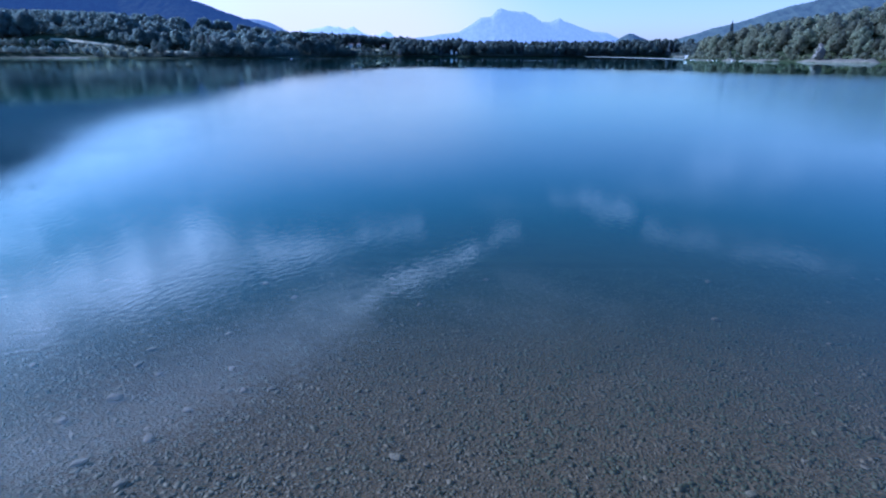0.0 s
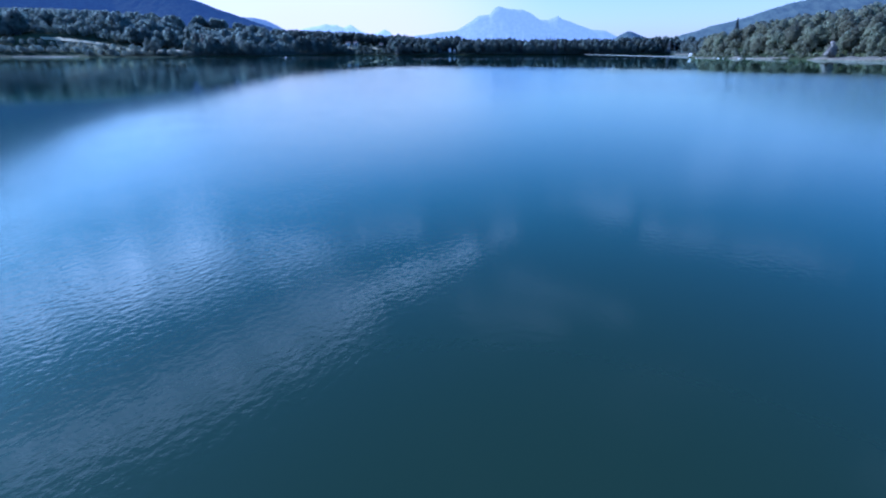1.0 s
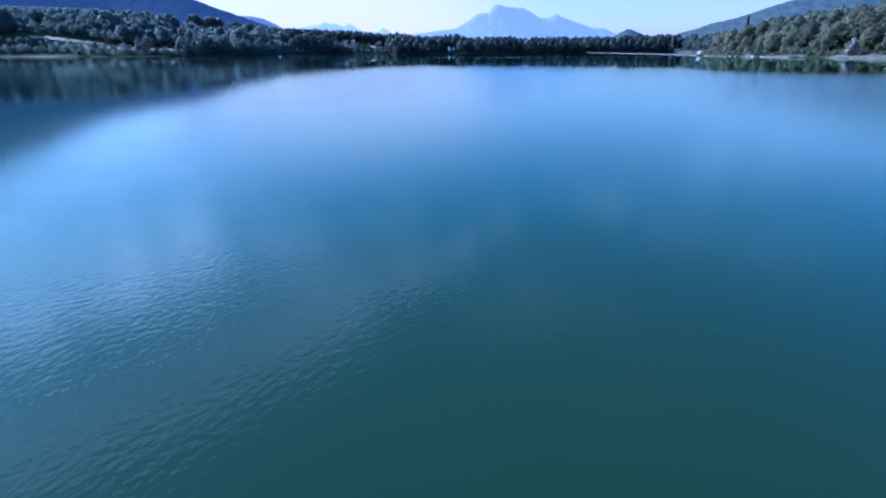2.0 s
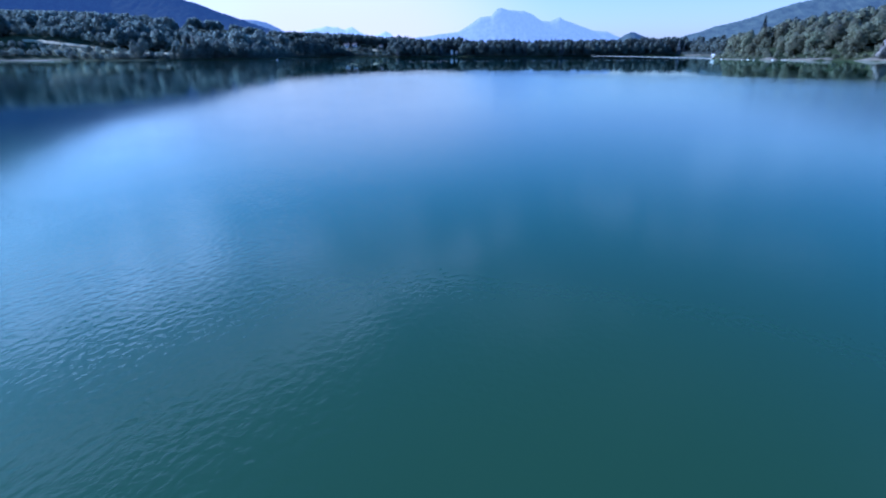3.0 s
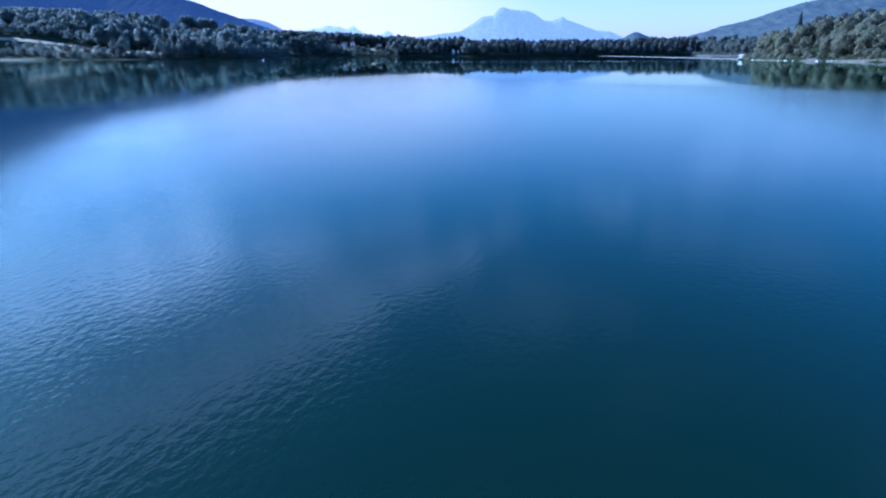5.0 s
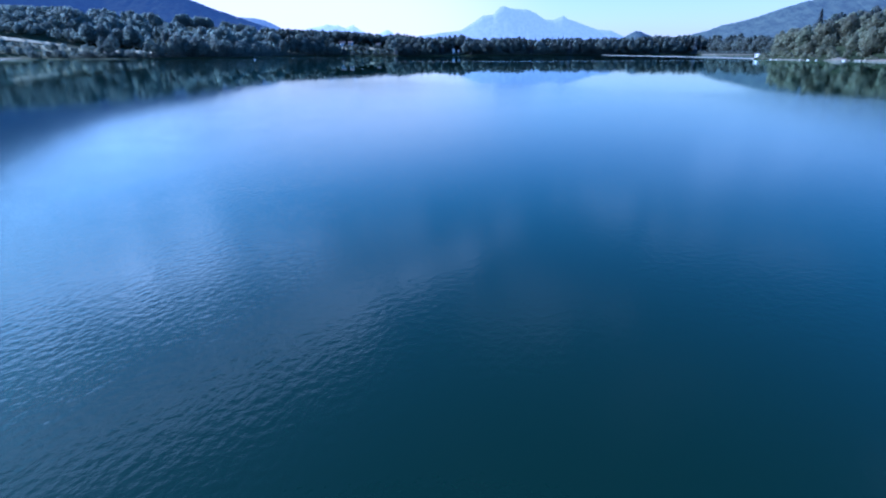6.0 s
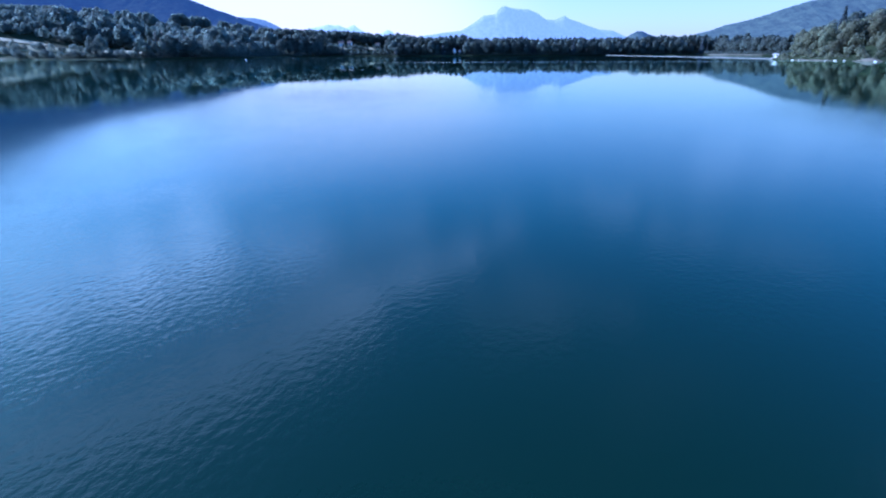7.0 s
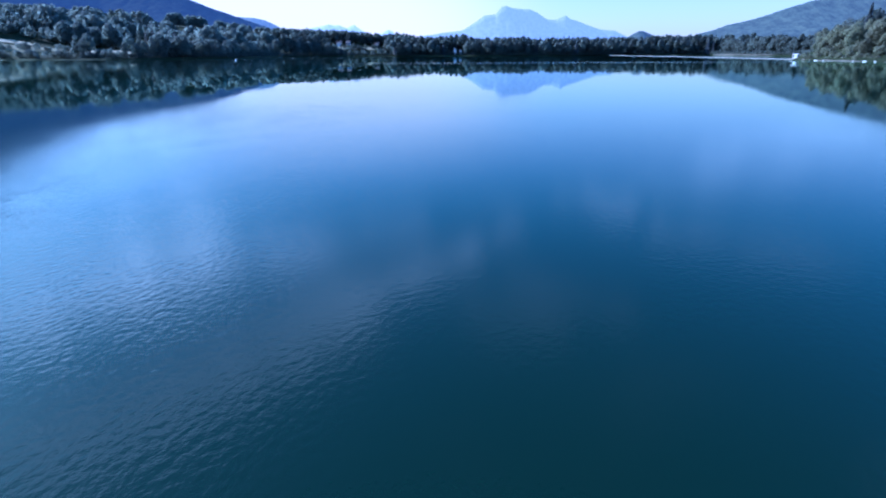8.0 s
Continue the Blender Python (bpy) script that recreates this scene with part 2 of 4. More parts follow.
def water_material():
    m, t, b = material("lake water")
    t.nodes.remove(b)
    pos = nd(t, "ShaderNodeNewGeometry").outputs["Position"]
    sep = nd(t, "ShaderNodeSeparateXYZ", {0: pos})
    x, y = sep.outputs[0], sep.outputs[1]
    patch = noise_tex(t, pos, 0.035, 3.0)
    # ripple strength: calm by the beach, breeze over the open lake, mirror-calm under the far shore
    near = mapr(t, y, 4.0, 26.0, 0.4, 1.0)
    lee = mapr(t, mth(t, "ADD", x, mth(t, "MULTIPLY", patch, 14.0)), -13.0, 1.0, 0.15, 1.0)
    open_side = mapr(t, x, 8.0, 45.0, 0.7, 1.9)
    drift = noise_tex(t, pos, 0.22, 4.0, 0.6)
    bx = mth(t, "ADD", x, mth(t, "MULTIPLY", mth(t, "SUBTRACT", drift, 0.5), 9.0))
    breeze = mth(t, "MULTIPLY", mapr(t, bx, 2.5, -5.0), mapr(t, bx, -20.0, -9.0))
    open_side = mth(t, "ADD", open_side, mth(t, "MULTIPLY", mth(t, "MULTIPLY", breeze, mapr(t, noise_tex(t, pos, 0.5, 3.0), 0.38, 0.62, 0.4, 1.0)), 1.0))
    near = mth(t, "MULTIPLY", near, mth(t, "MULTIPLY", lee, open_side))
    front = mth(t, "ADD", mth(t, "ADD", y, mth(t, "MULTIPLY", mth(t, "MAXIMUM", x, 0.0), 0.8)), mth(t, "MULTIPLY", mth(t, "SUBTRACT", patch, 0.5), 12.0))
    far = mapr(t, front, 132.0, 150.0, 1.0, 0.06)
    streak = mth(t, "MULTIPLY", mapr(t, mth(t, "ABSOLUTE", mth(t, "SUBTRACT", y, 292.0)), 1.0, 5.0, 1.0, 0.0),
                 mth(t, "MULTIPLY", mapr(t, x, -60, 0), mapr(t, x, 150, 215, 1.0, 0.0)))
    amp = mth(t, "ADD", mth(t, "MULTIPLY", near, far), streak)
    turn = nd(t, "ShaderNodeMapping", {"Vector": pos, "Rotation": (0, 0, radians(-66))})
    wob = nd(t, "ShaderNodeMapping", {"Vector": turn.outputs[0], "Scale": (0.85, 1.0, 1.0)})
    w1 = noise_tex(t, wob.outputs[0], 9.0, 2.0, 0.5)
    w2 = noise_tex(t, wob.outputs[0], 0.9, 2.0, 0.5)
    hgt = mth(t, "ADD", mth(t, "MULTIPLY", mth(t, "SUBTRACT", w1, 0.5), 0.0105), mth(t, "MULTIPLY", mth(t, "SUBTRACT", w2, 0.5), 0.001))
    hgt = mth(t, "MULTIPLY", hgt, amp)
    bp = nd(t, "ShaderNodeBump", {"Height": hgt, "Strength": 1.0, "Distance": 0.45})
    # wind-ruffled water scatters the mirror image; it stays sharp by the beach and in the calm bays
    swirl = mth(t, "SUBTRACT", noise_tex(t, pos, 0.13, 4.0, 0.65), 0.5)
    wy = mth(t, "ADD", y, mth(t, "MULTIPLY", swirl, 26.0))
    calm = mapr(t, mth(t, "ADD", front, mth(t, "MULTIPLY", swirl, 50.0)), 112.0, 168.0, 1.0, 0.0, False)
    wx = mth(t, "ADD", x, mth(t, "MULTIPLY", swirl, 5.0))
    rough = mth(t, "MULTIPLY", mth(t, "MULTIPLY", mapr(t, wy, 9.0, 24.0), calm), mapr(t, wx, -28.0, -9.0, 0.3, 1.0))
    rough = mth(t, "ADD", mth(t, "MULTIPLY", mth(t, "MAXIMUM", rough, streak), 0.12), mapr(t, x, -60.0, -18.0, 0.045, 0.01))
    gl = nd(t, "ShaderNodeBsdfGlossy", {"Color": (0.84, 1, 0.96, 1), "Roughness": rough, "Normal": bp.outputs[0]})
    clear = nd(t, "ShaderNodeBsdfTransparent", {"Color": (0.84, 0.81, 0.72, 1)})
    # light scattered under water, painted as diffuse colour by distance from the beach
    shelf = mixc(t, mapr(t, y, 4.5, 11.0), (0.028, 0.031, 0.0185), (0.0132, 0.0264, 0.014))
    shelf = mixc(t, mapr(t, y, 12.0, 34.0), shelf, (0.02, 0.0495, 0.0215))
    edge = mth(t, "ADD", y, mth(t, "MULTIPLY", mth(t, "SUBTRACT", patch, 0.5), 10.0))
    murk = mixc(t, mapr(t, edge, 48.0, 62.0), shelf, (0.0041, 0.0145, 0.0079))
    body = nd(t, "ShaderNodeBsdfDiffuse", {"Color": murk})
    # how far the bed shows follows distance too, not its true depth
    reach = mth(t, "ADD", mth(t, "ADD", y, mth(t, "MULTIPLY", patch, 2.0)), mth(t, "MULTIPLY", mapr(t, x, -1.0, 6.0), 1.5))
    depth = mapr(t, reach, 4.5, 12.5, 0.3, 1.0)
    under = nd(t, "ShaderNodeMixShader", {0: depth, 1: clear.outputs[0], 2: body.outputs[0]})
    fr = nd(t, "ShaderNodeFresnel", {"IOR": 1.333, "Normal": bp.outputs[0]})
    mx = nd(t, "ShaderNodeMixShader", {0: fr.outputs[0], 1: under.outputs[0], 2: gl.outputs[0]})
    t.links.new(mx.outputs[0], t.nodes["Material Output"].inputs[0])
    return m


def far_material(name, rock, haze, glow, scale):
    """Distance: rock or forest, kilometres of air painted in as an even haze glow."""
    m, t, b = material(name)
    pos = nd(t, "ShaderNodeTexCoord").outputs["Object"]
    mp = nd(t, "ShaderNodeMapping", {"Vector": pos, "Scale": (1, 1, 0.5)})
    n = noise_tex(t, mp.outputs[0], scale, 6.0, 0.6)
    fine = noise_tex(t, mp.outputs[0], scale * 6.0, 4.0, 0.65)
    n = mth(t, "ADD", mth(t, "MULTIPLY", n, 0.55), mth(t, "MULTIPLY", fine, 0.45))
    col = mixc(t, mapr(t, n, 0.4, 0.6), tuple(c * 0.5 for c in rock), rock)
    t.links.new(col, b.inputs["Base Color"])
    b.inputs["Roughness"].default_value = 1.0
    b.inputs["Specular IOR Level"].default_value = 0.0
    # the haze is emitted by the slope itself
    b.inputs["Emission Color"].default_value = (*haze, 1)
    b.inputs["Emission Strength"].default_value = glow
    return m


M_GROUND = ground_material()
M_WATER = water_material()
M_PEAK = far_material("limestone with haze glow", (0.13, 0.13, 0.14), (0.34, 0.43, 0.62), 0.61, 0.03)
# hills: bluish airlight put in as emission over their own colour
M_HILL = far_material("wooded hill with blue haze glow", (0.04, 0.05, 0.032), (0.05, 0.085, 0.2), 0.43, 0.05)
M_HILL2 = far_material("wooded hill with thin haze glow", (0.08, 0.1, 0.065), (0.075, 0.115, 0.22), 0.38, 0.03)
M_HILL3 = far_material("grassy hill with haze glow", (0.16, 0.16, 0.1), (0.16, 0.22, 0.36), 0.6, 0.02)
M_RANGE = far_material("limestone with stronger haze glow", (0.2, 0.2, 0.21), (0.42, 0.5, 0.66), 0.75, 0.02)

# ---- ground: one sheet with the lake's basin, shores and hills ----
LAKE = [(-420, -60), (-60, -5), (60, -5), (150, 60), (172, 190), (158, 238), (150, 257), (147, 280), (146, 300), (146, 322), (152, 345),
        (176, 354), (230, 420), (290, 560), (310, 762), (200, 772), (100, 770), (0, 766), (-80, 768), (-150, 750), (-176, 690), (-166, 600),
        (-160, 532), (-216, 464), (-300, 462), (-420, 452), (-520, 380), (-540, 150)]


def shore_distance(px, py):
    """Distance to the lake's edge, positive over water."""
    px, py = np.asarray(px, float), np.asarray(py, float)
    best, inside = np.full(px.shape, 1e9), np.zeros(px.shape, bool)
    for (ax, ay), (bx, by) in zip(LAKE, LAKE[1:] + LAKE[:1]):
        dx, dy = bx - ax, by - ay
        s = np.clip(((px - ax) * dx + (py - ay) * dy) / (dx * dx + dy * dy), 0, 1)
        best = np.minimum(best, np.hypot(px - ax - s * dx, py - ay - s * dy))
        if ay != by:
            cross = ((ay > py) != (by > py)) & (px < (bx - ax) * (py - ay) / (by - ay) + ax)
            inside ^= cross
    return np.where(inside, best, -best)


def sstep(a, b, v):
    s = np.clip((v - a) / (b - a), 0, 1)
    return s * s * (3 - 2 * s)


def height(px, py):
    px, py = np.asarray(px, float), np.asarray(py, float)
    d = shore_distance(px, py)
    bed = np.where(d < 8, -0.05 * d, np.maximum(-0.4 - 0.2 * (d - 8), -9.0))
    out = np.maximum(-d, 0)
    land = 0.9 * (1 - np.exp(-out / 3)) + np.minimum(0.03 * out, 7)
    cap = 12 * sstep(-150, -210, px) + 24 * sstep(-230, -430, px)
    land = land + cap * (1 - np.exp(-np.maximum(out - 4, 0) / 78)) * sstep(440, 470, py)
    land = land + 7 * sstep(772, 800, py) * sstep(-165, -140, px) * sstep(-60, -85, px)
    land = land + (7 * (1 - np.exp(-out / 12)) + np.minimum(0.06 * out, 30)) * (px > 100) * (1 - sstep(380, 620, py)) * sstep(40, 160, py)
    land = land + 9 * sstep(780, 900, py) * sstep(120, -120, px) * sstep(-420, -200, px)
    wob = 4.0 * np.sin(px / 61 + 1) * np.sin(py / 83 + 2) + 2.0 * np.sin(px / 23) * np.sin(py / 31 + 1)
    land = land + wob * sstep(10, 90, out)
    return np.where(d > 0, bed, land)


def at_ground(x, y):
    return float(height(np.array([x]), np.array([y]))[0])


def steps(*runs):
    return np.unique(np.concatenate([np.arange(a, b, s) for a, b, s in runs]))


def mesh_object(name, verts, faces, mat, parent=None, smooth=True):
    me = bpy.data.meshes.new(name)
    me.from_pydata(verts, [], faces)
    me.materials.append(mat)
    if smooth:
        me.polygons.foreach_set("use_smooth", [True] * len(me.polygons))
    ob = new(name, me)
    ob.parent = parent
    return ob


def build_ground():
    xs = steps((-4600, -700, 100), (-700, -20, 9), (-20, 20, 1), (20, 130, 9), (130, 420, 6), (420, 1200, 25), (1200, 4700, 100))
    ys = steps((-600, -20, 40), (-20, 30, 1), (30, 180, 15), (180, 520, 7), (520, 1000, 12), (1000, 1700, 30), (1700, 4900, 80))
    gx, gy = np.meshgrid(xs, ys)
    gz = height(gx, gy)
    nx, ny = len(xs), len(ys)
    verts = np.stack([gx, gy, gz], -1).reshape(-1, 3).tolist()
    faces = [(j * nx + i, j * nx + i + 1, (j + 1) * nx + i + 1, (j + 1) * nx + i) for j in range(ny - 1) for i in range(nx - 1)]
    ob = mesh_object("ground", verts, faces, M_GROUND)
    tagged(ob, "gravel lake bed rising to grassy shores and wooded hills", "ground", kind="structure")


build_ground()
water = mesh_object("water", [(-700, -70, 0), (500, -70, 0), (500, 900, 0), (-700, 900, 0)], [(0, 1, 2, 3)], M_WATER, smooth=False)
water.visible_shadow = False
tagged(water, "clear blue-green lake with light ripples reflecting sky", "lake", kind="structure")


# ---- distance ----
def mountain(name, prof, y, depth, mat, label, seed, relief=1.0, canopy=0.0):
    """A range whose crest follows prof, with spurs and gullies running down towards the lake."""
    xs = np.linspace(prof[0][0], prof[-1][0], 340 if not canopy else 420)
    crest = np.interp(xs, [p[0] for p in prof], [p[1] for p in prof])
    k = 31 if not canopy else 1
    broad = np.convolve(np.pad(crest, k // 2, mode="edge"), np.ones(k) / k, mode="valid")
    rows = 27 if not canopy else 71
    verts = []
    for j in range(rows):
        s = j / (rows - 1) * 2 - 1          # -1 foot before the crest, +1 foot behind it
        sharp = max(0.0, 1 - abs(s) * 4)     # cliffs at the crest run out below it
        for x, c in zip(xs, crest * sharp + broad * (1 - sharp)):
            f = 1 - abs(s) ** 0.8
            n = noise.fractal(Vector((x * 0.012 + seed, s * 1.7, seed)), 0.9, 2.1, 5)
            r = 1 - abs(noise.noise(Vector((x * 0.02 + seed + s * 2.2, s * 3.0, 3.0))))
            z = c * f + (n * 0.10 + (r - 0.7) * 0.16) * relief * c * (1 - f) * 2.2 * (1 if abs(s) > 0.02 else 0) + n * c * 0.008
            z += canopy * noise.noise(Vector((x * 0.09, s * 18.0, seed)))
            verts.append((x, y + s * depth, z * (f > 0) - 6))
    k = len(xs)
    faces = [(j * k + i, j * k + i + 1, (j + 1) * k + i + 1, (j + 1) * k + i) for j in range(rows - 1) for i in range(k - 1)]
    ob = mesh_object(name, verts, faces, mat)
    tagged(ob, label, "mountain", kind="structure")
    return ob


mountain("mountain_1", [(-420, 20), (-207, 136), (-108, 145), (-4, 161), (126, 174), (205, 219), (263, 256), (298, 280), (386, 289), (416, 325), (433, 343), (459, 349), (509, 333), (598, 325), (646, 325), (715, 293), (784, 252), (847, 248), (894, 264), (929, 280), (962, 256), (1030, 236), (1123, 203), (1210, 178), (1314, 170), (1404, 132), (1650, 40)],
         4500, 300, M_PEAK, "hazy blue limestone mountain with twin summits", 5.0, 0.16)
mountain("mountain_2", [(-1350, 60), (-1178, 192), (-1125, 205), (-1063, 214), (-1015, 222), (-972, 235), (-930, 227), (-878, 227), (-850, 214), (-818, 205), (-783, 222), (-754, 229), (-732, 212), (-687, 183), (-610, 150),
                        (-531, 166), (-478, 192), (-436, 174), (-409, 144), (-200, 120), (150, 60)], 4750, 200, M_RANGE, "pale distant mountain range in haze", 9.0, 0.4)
# left end, out of view, raised to darken its mirror image in the lake
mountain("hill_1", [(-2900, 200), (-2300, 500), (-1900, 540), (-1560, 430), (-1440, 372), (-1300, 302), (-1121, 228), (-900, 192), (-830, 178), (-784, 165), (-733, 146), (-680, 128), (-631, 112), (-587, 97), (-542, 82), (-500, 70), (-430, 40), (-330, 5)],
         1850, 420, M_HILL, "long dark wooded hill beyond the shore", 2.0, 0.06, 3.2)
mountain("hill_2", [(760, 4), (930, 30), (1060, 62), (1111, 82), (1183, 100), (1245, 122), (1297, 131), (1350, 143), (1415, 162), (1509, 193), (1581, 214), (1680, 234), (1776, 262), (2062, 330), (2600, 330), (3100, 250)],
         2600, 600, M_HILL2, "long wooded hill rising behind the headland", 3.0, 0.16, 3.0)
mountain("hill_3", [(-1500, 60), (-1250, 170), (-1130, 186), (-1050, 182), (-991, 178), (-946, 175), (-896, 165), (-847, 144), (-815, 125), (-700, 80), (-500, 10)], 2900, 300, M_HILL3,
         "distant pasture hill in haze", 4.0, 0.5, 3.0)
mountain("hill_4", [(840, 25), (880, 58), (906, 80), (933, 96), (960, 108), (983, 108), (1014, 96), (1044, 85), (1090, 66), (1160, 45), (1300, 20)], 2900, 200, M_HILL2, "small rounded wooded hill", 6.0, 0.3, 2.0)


# ---- trees ----
def part(name, bm, mat, parent, label=""):
    me = bpy.data.meshes.new(name)
    bm.to_mesh(me)
    bm.free()
    me.materials.append(mat)
    ob = new(name, me)
    ob.parent = parent
    if label:
        ob["label"] = label
    return ob


def limb(bm, a, b, ra, rb, sides=6):
    a, b = Vector(a), Vector(b)
    q = (b - a).to_track_quat("Z", "Y")
    rings = []
    for p, r in ((a, ra), (a.lerp(b, 0.5) + Vector((random.uniform(-1, 1), random.uniform(-1, 1), 0)) * ra * 0.5, (ra + rb) / 2), (b, rb)):
        rings.append([bm.verts.new(p + q @ Vector((r * math.cos(k * math.tau / sides), r * math.sin(k * math.tau / sides), 0))) for k in range(sides)])
    for lo, hi in zip(rings, rings[1:]):
        for k in range(sides):
            bm.faces.new((lo[k], lo[(k + 1) % sides], hi[(k + 1) % sides], hi[k]))


def tuft(verts, faces, p, size, out):
    """A bent spray of leaves: two quads that share an edge."""
    q = (out + Vector((random.gauss(0, .24), random.gauss(0, .24), random.gauss(0, .22)))).normalized().to_track_quat("Z", "Y")
    spin = random.uniform(0, math.tau)
    c, s = math.cos(spin) * size, math.sin(spin) * size
    k = len(verts)
    e = random.uniform(0.5, 0.95)
    for x, y, z in ((-c, -s, -.3 * size), (s * e, -c * e, .1 * size), (c * .9, s * .9, -.25 * size), (-s * e, c * e, .05 * size)):
        verts.append(tuple(p + q @ Vector((x, y, z))))
    faces += [(k, k + 1, k + 2), (k, k + 2, k + 3)]


def crown_mesh(name, lobes, n, size, mat, parent, spread, high):
    verts, faces, norms = [], [], []
    weights = [r * r for _, r, _ in lobes]
    for _ in range(n):
        c, r, zs = random.choices(lobes, weights)[0]
        d = Vector((random.gauss(0, 1), random.gauss(0, 1), random.gauss(0.15, 1))).normalized()
        rad = r * (random.uniform(0.55, 1.0) ** 0.5) * (1 + 0.16 * noise.noise(d * 2.3 + c))
        p = Vector(c) + Vector((d.x * rad, d.y * rad, d.z * rad * zs))
        tuft(verts, faces, p, size * random.uniform(0.6, 1.4), Vector((d.x, d.y, d.z * 0.35)))
        whole = Vector((p.x / spread, p.y / spread, (p.z - 0.42 * high) / (0.5 * high)))
        norms += [tuple((d * 0.3 + whole).normalized())] * 4
    me = bpy.data.meshes.new(name)
    me.from_pydata(verts, [], faces)
    me.polygons.foreach_set("use_smooth", [True] * len(me.polygons))
    me.normals_split_custom_set_from_vertices(norms)
    me.materials.append(mat)
    ob = new(name, me)
    ob.parent = parent
    return ob


def broadleaf(h, spread, n, mat, label, low=0.12):
    """A round-headed tree: tapered trunk, rising limbs, and a crown in uneven lobes down to low * h."""
    base = tagged(new("broadleaf_tree"), label, "tree")
    bm = bmesh.new()
    fork = Vector((random.uniform(-.2, .2), random.uniform(-.2, .2), h * 0.32))
    limb(bm, (0, 0, -0.6), fork, h * 0.022, h * 0.015)
    lobes = []
    for k in range(9):
        a = k * 2.4 + random.uniform(-.4, .4)
        f = (k + 0.5) / 9
        zc = h * (low + 0.17 + (0.83 - low - 0.17) * f)
        rr = spread * (0.62 * math.sin(math.pi * (0.22 + 0.66 * f))) * random.uniform(0.75, 1.1)
        c = Vector((math.cos(a) * rr, math.sin(a) * rr, zc))
        lobes.append((c, spread * random.uniform(0.36, 0.52) * (1.05 - 0.35 * f), random.uniform(0.75, 1.0)))
        limb(bm, fork, fork.lerp(c, 0.8), h * 0.009, h * 0.003, 5)
    lobes.append((Vector((0, 0, h * 0.5)), spread * 0.6, 1.1))
    lobes.append((Vector((0, 0, h * 0.86)), spread * 0.36, 0.9))
    part("trunk", bm, M_BARK, base)
    crown_mesh("crown", lobes, n, h * 0.028 + 0.12, mat, base, spread, h)
    return base


def conifer(h, spread, n, label):
    base = tagged(new("conifer_tree"), label, "tree")
    bm = bmesh.new()
    limb(bm, (0, 0, -0.6), (0, 0, h * 0.97), h * 0.014, h * 0.002)
    verts, faces = [], []
    tiers = 26
    for k in range(tiers):
        f = k / (tiers - 1)
        z = h * (0.08 + 0.91 * f)
        r = spread * (1 - f) ** 0.85 + 0.15
        for j in range(7):
            a = j * math.tau / 7 + k * 1.1 + random.uniform(-.3, .3)
            rr = r * random.uniform(0.7, 1.1)
            tip = Vector((math.cos(a) * rr, math.sin(a) * rr, z - rr * 0.28))
            limb(bm, (0, 0, z), tip * 0.9 + Vector((0, 0, z * 0.1)), 0.04, 0.01, 3)
            for i in range(max(3, n // (tiers * 7))):
                s = random.uniform(0.15, 1.0)
                p = Vector((0, 0, z)).lerp(tip, s) + Vector((random.gauss(0, .12), random.gauss(0, .12), random.gauss(-.1, .12))) * (0.5 + rr * 0.3)
                tuft(verts, faces, p, (0.34 + 0.10 * rr) * random.uniform(0.7, 1.3), Vector((math.cos(a), math.sin(a), 0.35)))
    part("trunk", bm, M_BARK, base)
    me = bpy.data.meshes.new("crown")
    me.from_pydata(verts, [], faces)
    me.materials.append(M_NEEDLE)
    ob = new("crown", me)
    ob.parent = base
    return base


KINDS = {
    "oak": [broadleaf(11, 5.2, 1100, M_LEAF, "round-headed dark green broadleaf tree near the lake", 0.05) for _ in range(3)],
    "ash": [broadleaf(18, 5.4, 1100, M_LEAF, "tall full-leaved broadleaf tree on the lake shore", 0.05) for _ in range(3)],
    "light": [broadleaf(9, 4.2, 1000, M_LEAF2, "light green leafy tree on a sunny slope", 0.04) for _ in range(3)],
    "bush": [broadleaf(4.5, 3.2, 600, M_LEAF, "low rounded green bush at the water's edge", 0.0) for _ in range(2)],
    "spruce": [conifer(17, 3.7, 1300, "dark pointed spruce tree with drooping boughs") for _ in range(2)],
}
USED = set()


def plant(kind, x, y, h, group, wide=1.0):
    src = KINDS[kind][random.randrange(len(KINDS[kind]))]
    ref = {"oak": 11, "ash": 18, "light": 9, "bush": 4.5, "spruce": 17}[kind]
    s = h / ref
    w = s * wide * random.uniform(0.88, 1.15)
    m = Matrix.Translation((x, y, at_ground(x, y) - 0.05)) @ Matrix.Rotation(random.uniform(0, math.tau), 4, "Z") @ Matrix.Diagonal((w, w, s, 1))
    if src.name not in USED:
        USED.add(src.name)
        src.matrix_basis = m
        ob = src
    else:
        ob = copy_thing(src, m)
        ob.matrix_basis = m
    ob["group"] = group


def along(points, spacing):
    for (ax, ay), (bx, by) in zip(points, points[1:]):
        n = max(1, round(math.hypot(bx - ax, by - ay) / spacing))
        for k in range(n):
            yield ax + (bx - ax) * k / n, ay + (by - ay) * k / n


